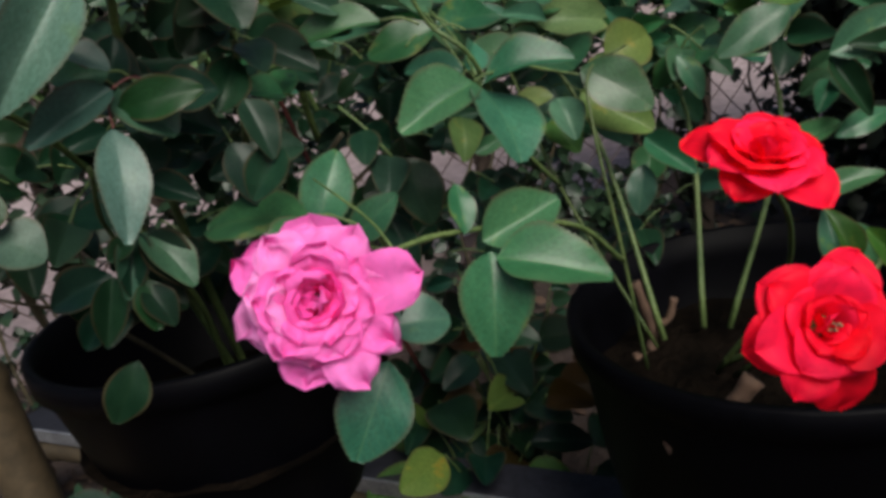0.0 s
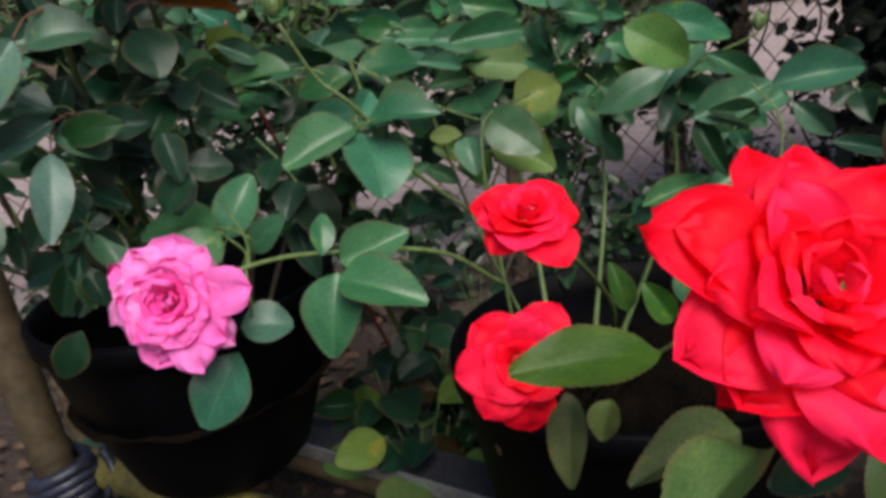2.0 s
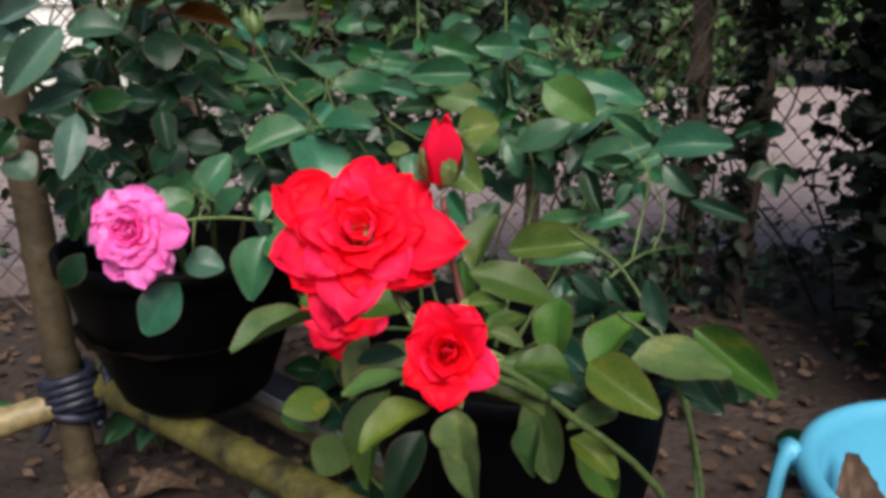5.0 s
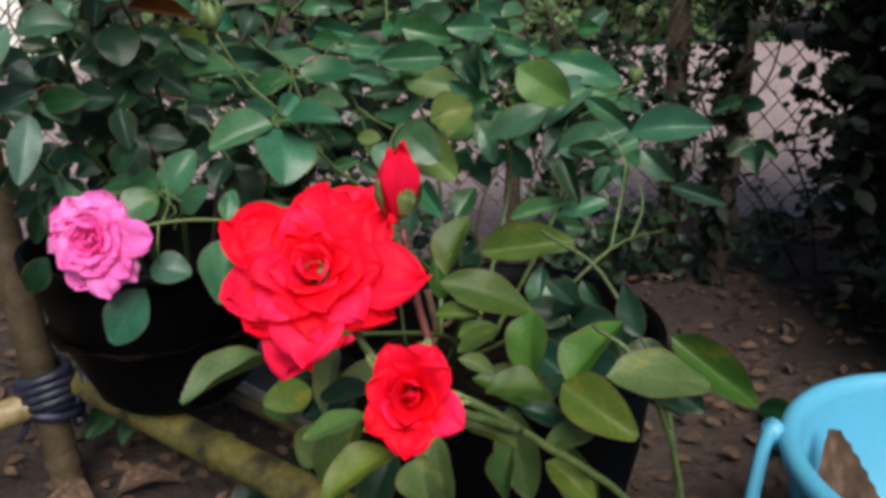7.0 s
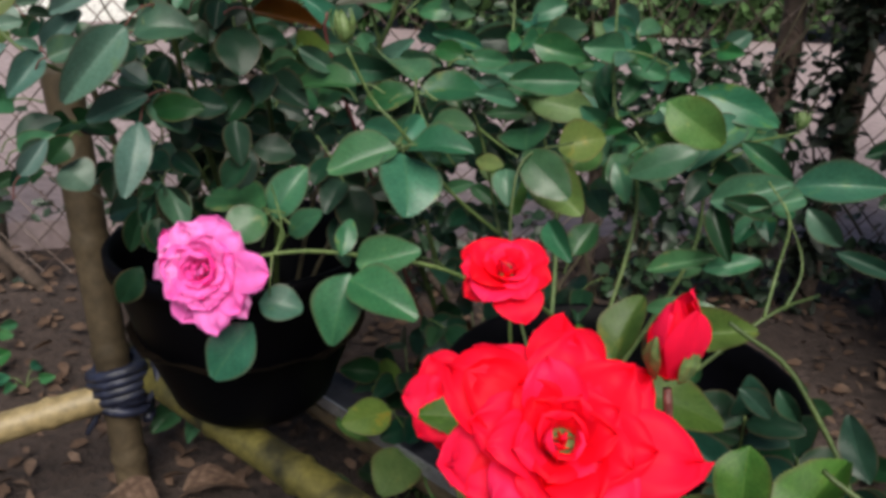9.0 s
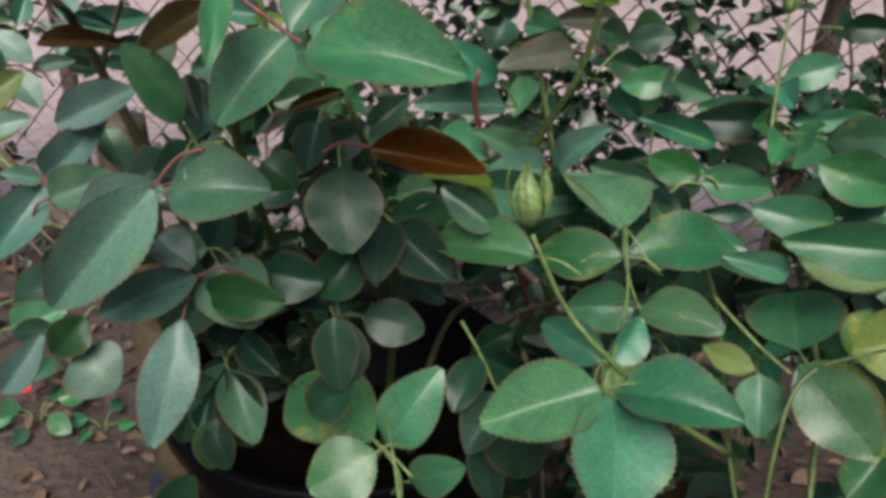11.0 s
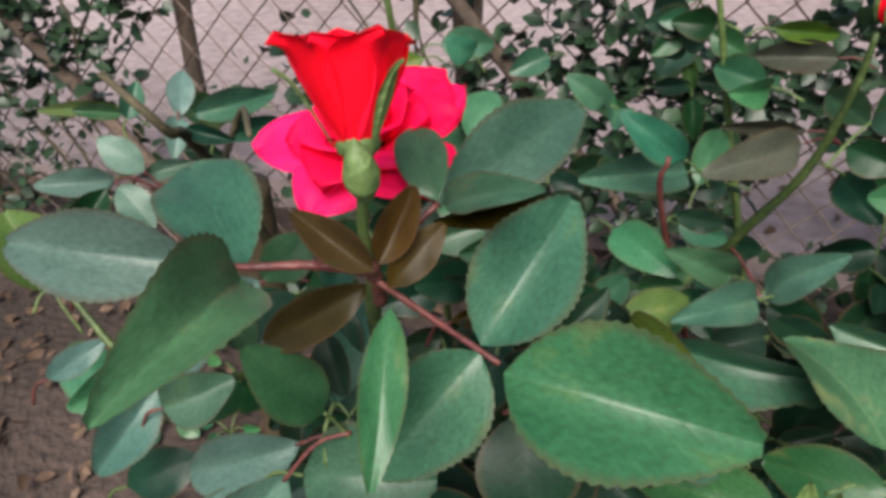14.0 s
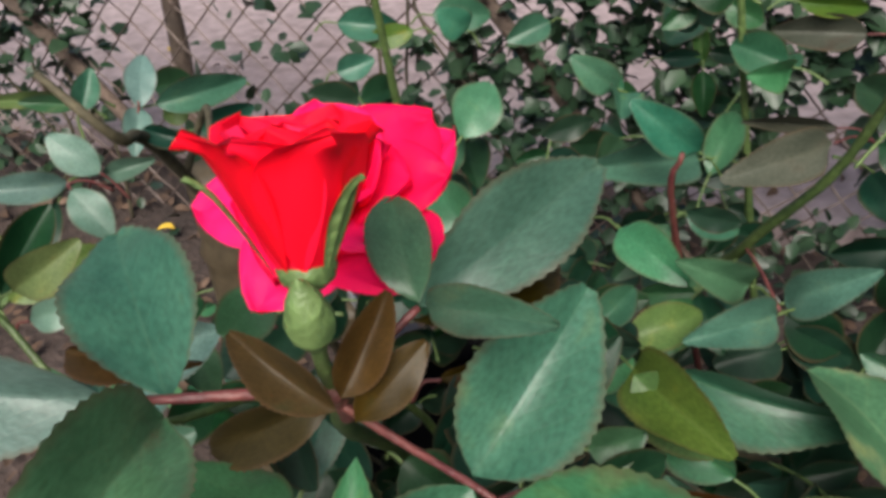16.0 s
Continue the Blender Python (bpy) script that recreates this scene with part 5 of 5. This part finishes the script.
leaf(bush_a, (-0.348, 0.481, 0.727), (-0.326, 0.499, 0.735), 0.53, P, (0.50, -0.79, 0.36))
leaf(bush_a, (-0.338, 0.444, 0.699), (-0.317, 0.466, 0.716), 0.42, P, (0.56, -0.77, 0.32))
leaf(bush_a, (-0.306, 0.450, 0.634), (-0.277, 0.475, 0.648), 0.69, D, (0.40, -0.75, 0.53))
leaf(bush_a, (-0.158, 0.436, 0.744), (-0.197, 0.399, 0.685), 0.43, P, (0.56, -0.81, 0.14))
leaf(bush_a, (-0.163, 0.462, 0.682), (-0.205, 0.432, 0.662), 0.44, P, (0.41, -0.83, 0.37))
leaf(bush_a, (-0.165, 0.450, 0.662), (-0.159, 0.411, 0.607), 0.42, P, (0.62, -0.60, 0.50))
leaf(bush_a, (-0.168, 0.483, 0.681), (-0.140, 0.479, 0.650), 0.96, G, (0.52, -0.65, 0.55))
leaf(bush_a, (-0.168, 0.477, 0.691), (-0.196, 0.465, 0.693), 0.77, G, (0.37, -0.81, 0.46))
leaf(bush_a, (-0.114, 0.552, 0.717), (-0.137, 0.529, 0.693), 0.83, D, (0.47, -0.82, 0.34))
leaf(bush_a, (-0.193, 0.508, 0.588), (-0.202, 0.483, 0.549), 0.49, G, (0.54, -0.76, 0.36))
leaf(bush_a, (-0.190, 0.507, 0.585), (-0.159, 0.490, 0.551), 0.60, G, (0.47, -0.56, 0.69))
leaf(bush_a, (-0.190, 0.492, 0.556), (-0.187, 0.477, 0.526), 0.79, D, (0.59, -0.70, 0.40))
leaf(bush_a, (-0.123, 0.537, 0.629), (-0.109, 0.521, 0.587), 0.68, D, (0.49, -0.74, 0.45))
leaf(bush_a, (-0.124, 0.534, 0.761), (-0.138, 0.514, 0.736), 0.70, D, (0.55, -0.78, 0.30))
leaf(bush_a, (-0.145, 0.525, 0.761), (-0.121, 0.542, 0.772), 0.30, R, (0.48, -0.84, 0.23))
leaf(bush_a, (-0.170, 0.524, 0.667), (-0.127, 0.529, 0.640), 0.68, D, (0.42, -0.72, 0.55))
leaf(bush_a, (-0.102, 0.573, 0.701), (-0.082, 0.586, 0.708), 0.82, G, (0.41, -0.84, 0.37))
leaf(bush_a, (-0.186, 0.501, 0.706), (-0.160, 0.502, 0.686), 0.81, D, (0.45, -0.71, 0.55))
leaf(bush_a, (-0.119, 0.558, 0.619), (-0.081, 0.571, 0.612), 0.74, D, (0.37, -0.76, 0.53))
leaf(bush_a, (-0.183, 0.544, 0.647), (-0.182, 0.528, 0.616), 0.87, D, (0.56, -0.73, 0.39))
leaf(bush_a, (-0.253, 0.445, 0.612), (-0.227, 0.448, 0.596), 1.24, P, (0.49, -0.54, 0.68))
leaf(bush_a, (-0.244, 0.451, 0.639), (-0.256, 0.434, 0.618), 0.79, D, (0.61, -0.75, 0.26))
leaf(bush_a, (-0.254, 0.397, 0.615), (-0.241, 0.418, 0.643), 0.49, P, (0.64, -0.72, 0.25))
leaf(bush_a, (-0.291, 0.435, 0.626), (-0.265, 0.453, 0.638), 0.72, G, (0.43, -0.84, 0.35))
leaf(bush_b, (0.028, 0.636, 0.686), (-0.026, 0.677, 0.707), 1.05, G, (0.38, 0.04, 0.92))
leaf(bush_b, (0.033, 0.617, 0.674), (-0.021, 0.617, 0.665), 0.59, G, (-0.09, -0.84, 0.54))
leaf(bush_b, (0.034, 0.628, 0.675), (0.098, 0.673, 0.678), 0.51, G, (0.33, -0.51, 0.80))
leaf(bush_b, (-0.006, 0.562, 0.689), (-0.068, 0.558, 0.686), 0.50, G, (0.01, -0.63, 0.78))
leaf(bush_b, (0.047, 0.615, 0.645), (0.095, 0.600, 0.653), 0.59, G, (-0.31, -0.58, 0.76))
leaf(bush_b, (0.044, 0.626, 0.636), (0.004, 0.617, 0.630), 0.78, G, (0.11, -0.87, 0.48))
leaf(bush_b, (0.049, 0.523, 0.641), (-0.003, 0.490, 0.624), 0.63, G, (0.20, -0.69, 0.70))
leaf(bush_b, (0.054, 0.530, 0.639), (0.114, 0.523, 0.651), 0.60, G, (-0.23, -0.49, 0.84))
leaf(bush_b, (0.053, 0.527, 0.637), (0.073, 0.490, 0.595), 1.05, G, (0.59, -0.44, 0.68))
leaf(bush_b, (0.044, 0.540, 0.647), (0.005, 0.552, 0.654), 0.55, G, (-0.14, -0.76, 0.63))
leaf(bush_b, (0.046, 0.543, 0.647), (0.057, 0.568, 0.662), 0.73, G, (0.71, -0.57, 0.42))
leaf(bush_b, (-0.077, 0.499, 0.577), (-0.152, 0.525, 0.580), 0.68, G, (-0.09, -0.36, 0.93))
leaf(bush_b, (-0.075, 0.512, 0.562), (-0.053, 0.535, 0.609), 0.64, G, (0.21, -0.91, 0.36))
leaf(bush_b, (-0.071, 0.494, 0.573), (-0.097, 0.463, 0.560), 0.92, G, (0.40, -0.62, 0.67))
leaf(bush_b, (-0.053, 0.501, 0.552), (-0.019, 0.495, 0.580), 0.56, G, (-0.31, -0.93, 0.18))
leaf(bush_b, (-0.045, 0.611, 0.678), (-0.088, 0.613, 0.696), 0.53, G, (0.16, -0.86, 0.48))
leaf(bush_b, (0.153, 0.681, 0.596), (0.204, 0.652, 0.559), 0.73, Y, (-0.11, -0.85, 0.52))
leaf(bush_b, (0.152, 0.751, 0.567), (0.139, 0.766, 0.606), 1.32, G, (-0.03, -0.94, 0.35))
leaf(bush_b, (0.124, 0.697, 0.569), (0.089, 0.689, 0.584), 0.50, Y, (0.36, -0.84, 0.40))
leaf(bush_b, (0.126, 0.680, 0.577), (0.138, 0.650, 0.551), 0.80, Y, (-0.12, -0.67, 0.73))
leaf(bush_b, (0.131, 0.720, 0.646), (0.091, 0.701, 0.645), 0.46, G, (0.37, -0.81, 0.46))
leaf(bush_b, (0.129, 0.725, 0.659), (0.200, 0.731, 0.650), 0.57, Y, (0.12, -0.92, 0.37))
leaf(bush_b, (0.115, 0.752, 0.640), (0.157, 0.810, 0.673), 0.51, Y, (0.31, -0.63, 0.72))
leaf(bush_b, (0.063, 0.697, 0.701), (0.107, 0.716, 0.700), 0.45, G, (0.38, -0.86, 0.34))
leaf(bush_b, (0.062, 0.699, 0.706), (0.025, 0.706, 0.710), 0.63, G, (-0.14, -0.92, 0.35))
leaf(bush_b, (0.070, 0.708, 0.676), (0.098, 0.722, 0.678), 0.39, G, (0.38, -0.83, 0.41))
leaf(bush_b, (0.184, 0.712, 0.588), (0.205, 0.738, 0.617), 1.06, Y, (-0.01, -0.75, 0.66))
leaf(bush_b, (0.141, 0.952, 0.634), (0.196, 0.994, 0.665), 0.64, G, (0.30, -0.79, 0.54))
leaf(bush_b, (0.206, 0.950, 0.620), (0.166, 0.948, 0.651), 0.82, G, (0.13, -0.98, 0.13))
leaf(bush_b, (0.023, 1.014, 0.666), (0.085, 1.036, 0.655), 0.71, D, (0.36, -0.91, 0.21))
leaf(bush_b, (0.040, 0.925, 0.669), (-0.017, 0.928, 0.676), 0.42, G, (-0.00, -0.96, 0.29))
leaf(bush_b, (0.104, 0.943, 0.693), (0.187, 0.980, 0.692), 0.17, G, (0.40, -0.88, 0.25))
leaf(bush_b, (0.200, 0.674, 0.503), (0.218, 0.698, 0.533), 0.76, G, (-0.12, -0.74, 0.67))
leaf(bush_e, (-0.104, 0.627, 0.704), (-0.051, 0.589, 0.717), 0.46, Y, (-0.51, -0.45, 0.73))
leaf(bush_e, (-0.058, 0.763, 0.667), (-0.021, 0.751, 0.711), 0.44, G, (-0.43, -0.90, 0.11))
leaf(bush_e, (-0.076, 0.759, 0.675), (-0.106, 0.720, 0.703), 0.42, G, (0.85, -0.46, 0.27))
leaf(bush_e, (-0.056, 0.742, 0.675), (-0.086, 0.686, 0.685), 0.40, G, (0.67, -0.22, 0.71))
leaf(bush_e, (-0.137, 0.829, 0.715), (-0.175, 0.802, 0.750), 0.49, G, (0.65, -0.74, 0.14))
leaf(bush_e, (-0.149, 0.889, 0.678), (-0.207, 0.814, 0.689), 0.35, G, (0.73, -0.49, 0.48))
leaf(bush_e, (-0.059, 0.797, 0.759), (-0.096, 0.739, 0.755), 0.40, R, (0.65, -0.45, 0.62))
leaf(bush_e, (-0.125, 0.687, 0.664), (-0.093, 0.718, 0.675), 0.57, Y, (0.37, -0.62, 0.69))
leaf(bush_e, (-0.165, 0.764, 0.683), (-0.114, 0.738, 0.680), 0.52, G, (-0.30, -0.67, 0.68))
leaf(bush_e, (-0.142, 0.679, 0.669), (-0.132, 0.712, 0.683), 0.54, G, (0.38, -0.45, 0.81))
leaf(bush_e, (-0.140, 0.888, 0.669), (-0.140, 0.943, 0.700), 0.43, G, (0.22, -0.48, 0.85))
leaf(bush_e, (-0.149, 0.881, 0.633), (-0.111, 0.897, 0.621), 0.58, G, (0.47, -0.76, 0.45))
leaf(bush_e, (-0.050, 0.769, 0.629), (-0.081, 0.742, 0.622), 0.80, D, (0.36, -0.59, 0.72))
leaf(bush_e, (-0.103, 0.682, 0.640), (-0.134, 0.657, 0.653), 0.65, G, (0.65, -0.48, 0.59))
leaf(bush_e, (-0.061, 0.812, 0.761), (-0.108, 0.794, 0.760), 0.19, R, (0.33, -0.85, 0.41))
leaf(bush_e, (-0.055, 0.781, 0.647), (-0.019, 0.790, 0.628), 0.80, D, (0.43, -0.79, 0.44))
leaf(bush_e, (-0.143, 0.810, 0.667), (-0.163, 0.772, 0.638), 0.47, G, (0.31, -0.68, 0.67))
leaf(bush_e, (-0.129, 0.634, 0.674), (-0.112, 0.654, 0.684), 0.78, G, (0.32, -0.62, 0.71))
leaf(bush_e, (-0.230, 1.096, 0.728), (-0.237, 1.065, 0.697), 0.99, G, (0.34, -0.70, 0.62))
leaf(bush_e, (-0.239, 1.052, 0.683), (-0.207, 1.075, 0.683), 0.46, D, (0.53, -0.76, 0.37))
leaf(bush_e, (-0.204, 1.080, 0.687), (-0.172, 1.098, 0.682), 0.46, D, (0.51, -0.80, 0.32))
leaf(bush_e, (-0.219, 1.088, 0.710), (-0.206, 1.071, 0.678), 0.40, Y, (0.17, -0.83, 0.53))
leaf(bush_e, (-0.203, 1.069, 0.673), (-0.190, 1.049, 0.639), 0.53, D, (0.17, -0.83, 0.53))
leaf(bush_e, (-0.193, 1.061, 0.744), (-0.161, 1.069, 0.726), 0.76, G, (0.34, -0.91, 0.22))
leaf(bush_e, (-0.124, 0.987, 0.774), (-0.078, 1.015, 0.769), 0.33, Y, (0.52, -0.81, 0.26))
leaf(bush_e, (-0.072, 1.005, 0.753), (-0.135, 0.988, 0.749), 0.41, R, (0.24, -0.92, 0.31))
leaf(bush_e, (-0.333, 0.853, 0.754), (-0.344, 0.832, 0.772), 0.90, G, (0.88, -0.47, -0.05))
leaf(bush_e, (-0.445, 0.829, 0.747), (-0.403, 0.855, 0.744), 0.55, G, (0.52, -0.79, 0.33))
leaf(bush_e, (-0.382, 0.876, 0.751), (-0.343, 0.902, 0.750), 0.65, G, (0.54, -0.78, 0.31))
leaf(bush_e, (-0.433, 0.810, 0.714), (-0.411, 0.831, 0.722), 0.71, G, (0.59, -0.72, 0.36))
leaf(bush_e, (-0.390, 0.862, 0.741), (-0.420, 0.836, 0.734), 0.49, Y, (0.58, -0.74, 0.34))
leaf(bush_e, (-0.233, 0.682, 0.766), (-0.233, 0.714, 0.786), 0.74, G, (0.53, -0.45, 0.72))
leaf(bush_e, (-0.358, 1.054, 0.696), (-0.387, 1.022, 0.682), 0.66, G, (0.58, -0.71, 0.41))
leaf(bush_g, (-0.448, 0.591, 0.774), (-0.480, 0.555, 0.777), 0.20, Y, (0.70, -0.60, 0.39))
leaf(bush_g, (-0.443, 0.590, 0.770), (-0.462, 0.568, 0.776), 0.35, G, (0.76, -0.51, 0.39))
leaf(bush_g, (-0.441, 0.590, 0.767), (-0.443, 0.605, 0.787), 0.61, G, (0.79, -0.43, 0.44))
leaf(bush_g, (-0.413, 0.610, 0.768), (-0.430, 0.633, 0.790), 0.49, P, (0.62, -0.27, 0.73))
leaf(bush_g, (-0.414, 0.611, 0.769), (-0.399, 0.591, 0.752), 0.54, P, (0.59, -0.22, 0.77))
leaf(bush_g, (-0.414, 0.622, 0.765), (-0.389, 0.673, 0.768), 0.36, G, (0.81, -0.42, 0.41))
leaf(bush_g, (-0.405, 0.640, 0.743), (-0.393, 0.680, 0.746), 0.36, G, (0.84, -0.27, 0.47))
leaf(bush_g, (-0.403, 0.569, 0.747), (-0.424, 0.558, 0.769), 0.64, P, (0.74, -0.47, 0.48))
leaf(bush_g, (-0.411, 0.573, 0.740), (-0.390, 0.593, 0.747), 0.42, P, (0.57, -0.71, 0.41))
leaf(bush_g, (-0.407, 0.552, 0.748), (-0.427, 0.514, 0.755), 0.40, P, (0.83, -0.35, 0.44))
leaf(bush_g, (-0.406, 0.551, 0.745), (-0.380, 0.550, 0.724), 0.62, P, (0.57, -0.44, 0.69))
leaf(bush_g, (-0.409, 0.544, 0.740), (-0.399, 0.494, 0.709), 0.35, D, (0.77, -0.22, 0.60))
leaf(bush_g, (-0.399, 0.490, 0.704), (-0.437, 0.495, 0.742), 0.70, Y, (0.65, -0.28, 0.70))
leaf(bush_g, (-0.397, 0.494, 0.708), (-0.384, 0.542, 0.718), 0.47, Y, (0.77, -0.33, 0.55))
leaf(bush_g, (-0.413, 0.644, 0.754), (-0.423, 0.632, 0.750), 0.94, Y, (0.61, -0.71, 0.36))
leaf(bush_g, (-0.444, 0.631, 0.730), (-0.418, 0.644, 0.725), 0.52, D, (0.48, -0.71, 0.52))

# the leaves behind them
rnd = random.Random(31)


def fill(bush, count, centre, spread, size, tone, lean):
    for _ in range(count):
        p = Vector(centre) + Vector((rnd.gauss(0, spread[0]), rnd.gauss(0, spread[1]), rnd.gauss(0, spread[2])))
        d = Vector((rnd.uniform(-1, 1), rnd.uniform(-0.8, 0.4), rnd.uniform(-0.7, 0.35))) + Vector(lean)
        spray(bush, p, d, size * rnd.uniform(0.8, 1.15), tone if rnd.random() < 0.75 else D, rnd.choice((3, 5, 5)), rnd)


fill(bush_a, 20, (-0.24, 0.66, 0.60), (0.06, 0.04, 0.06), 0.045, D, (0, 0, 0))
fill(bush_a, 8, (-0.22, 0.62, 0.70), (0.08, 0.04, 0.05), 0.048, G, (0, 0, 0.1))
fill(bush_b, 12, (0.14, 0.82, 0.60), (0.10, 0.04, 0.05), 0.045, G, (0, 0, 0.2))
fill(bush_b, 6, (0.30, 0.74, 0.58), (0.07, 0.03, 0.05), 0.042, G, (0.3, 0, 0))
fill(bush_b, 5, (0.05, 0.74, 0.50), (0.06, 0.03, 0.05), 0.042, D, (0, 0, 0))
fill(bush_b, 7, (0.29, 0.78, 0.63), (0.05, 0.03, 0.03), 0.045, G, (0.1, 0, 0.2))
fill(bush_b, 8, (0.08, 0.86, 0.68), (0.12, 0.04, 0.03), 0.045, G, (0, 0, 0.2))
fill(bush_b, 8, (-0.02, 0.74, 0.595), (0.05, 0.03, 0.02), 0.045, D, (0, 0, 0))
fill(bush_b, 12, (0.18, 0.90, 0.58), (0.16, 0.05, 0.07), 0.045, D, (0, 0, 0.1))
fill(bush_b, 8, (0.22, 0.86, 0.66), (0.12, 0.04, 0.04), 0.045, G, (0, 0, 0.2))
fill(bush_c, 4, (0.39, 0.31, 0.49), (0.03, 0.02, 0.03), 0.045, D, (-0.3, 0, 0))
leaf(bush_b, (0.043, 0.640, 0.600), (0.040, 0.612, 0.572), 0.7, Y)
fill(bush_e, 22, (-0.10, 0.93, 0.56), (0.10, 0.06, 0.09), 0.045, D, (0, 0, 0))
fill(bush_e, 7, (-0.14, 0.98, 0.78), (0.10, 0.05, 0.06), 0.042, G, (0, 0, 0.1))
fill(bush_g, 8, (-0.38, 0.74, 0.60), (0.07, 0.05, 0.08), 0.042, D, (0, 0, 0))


# ---------------------------------------------------------------- weeds on the ground
def weed(at, label, count, size, high, tones, seed):
    r = random.Random(seed)
    w = thing("weed", at, label, "weed", "weeds")
    TONES[w.name] = tones
    o = Vector(at)
    for k in range(count):
        a = 6.28 * k / count + r.uniform(-0.3, 0.3)
        top = o + Vector((math.cos(a) * size * 0.7, math.sin(a) * size * 0.7, high * r.uniform(0.5, 1.0)))
        cane(w, [o, (o + top) / 2 + Vector((0, 0, 0.2 * high)), top], 0.0015, 0.001, YOUNG, "stalk")
        leaf(w, top, top + Vector((math.cos(a), math.sin(a), r.uniform(-0.4, 0.2))) * size * r.uniform(0.7, 1.1), r.uniform(0.5, 0.9), G)
    return w


# deep: weeds under pots and bushes, with the shade there in their leaf colour.
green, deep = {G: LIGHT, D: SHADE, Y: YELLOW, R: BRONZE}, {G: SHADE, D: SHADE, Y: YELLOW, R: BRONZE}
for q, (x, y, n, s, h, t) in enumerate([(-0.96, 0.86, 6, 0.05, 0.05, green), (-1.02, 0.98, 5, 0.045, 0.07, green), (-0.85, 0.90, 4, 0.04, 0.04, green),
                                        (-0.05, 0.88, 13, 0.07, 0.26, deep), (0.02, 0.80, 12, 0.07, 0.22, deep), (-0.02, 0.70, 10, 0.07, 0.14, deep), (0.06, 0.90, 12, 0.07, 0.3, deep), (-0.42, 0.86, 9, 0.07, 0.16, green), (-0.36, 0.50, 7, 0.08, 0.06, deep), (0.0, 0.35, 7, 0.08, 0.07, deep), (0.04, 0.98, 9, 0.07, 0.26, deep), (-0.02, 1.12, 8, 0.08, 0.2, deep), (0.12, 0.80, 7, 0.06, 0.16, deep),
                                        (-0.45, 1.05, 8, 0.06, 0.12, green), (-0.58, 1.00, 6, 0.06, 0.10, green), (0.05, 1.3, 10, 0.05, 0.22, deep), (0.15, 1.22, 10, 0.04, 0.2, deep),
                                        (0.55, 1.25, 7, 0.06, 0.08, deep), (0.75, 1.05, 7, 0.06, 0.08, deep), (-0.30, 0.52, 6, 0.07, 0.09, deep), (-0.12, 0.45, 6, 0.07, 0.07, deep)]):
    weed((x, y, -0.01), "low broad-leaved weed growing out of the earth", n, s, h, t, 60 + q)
small = thing("weed", (-0.99, 0.88, -0.01), "ground weed bearing one tiny red flower", "weed", "weeds")
cane(small, [(-0.99, 0.88, -0.01), (-0.985, 0.87, 0.03), (-0.985, 0.865, 0.055)], 0.0015, 0.001, YOUNG, "stalk")
rose(small, (-0.985, 0.865, 0.06), (0.4, -0.5, 0.8), 0.026, HALF, RED, 0.4, 0.02, 44, 0.2)
dying = {G: YELLOW, D: SHADE, Y: YELLOW, R: BRONZE}
weed((0.0, 0.78, 0.0), "half-dead weed with yellow and brown pointed leaves", 8, 0.075, 0.24, dying, 91)
weed((0.07, 0.86, 0.0), "half-dead weed with yellow and brown pointed leaves", 6, 0.07, 0.26, dict(dying, plain=BRONZE), 92)
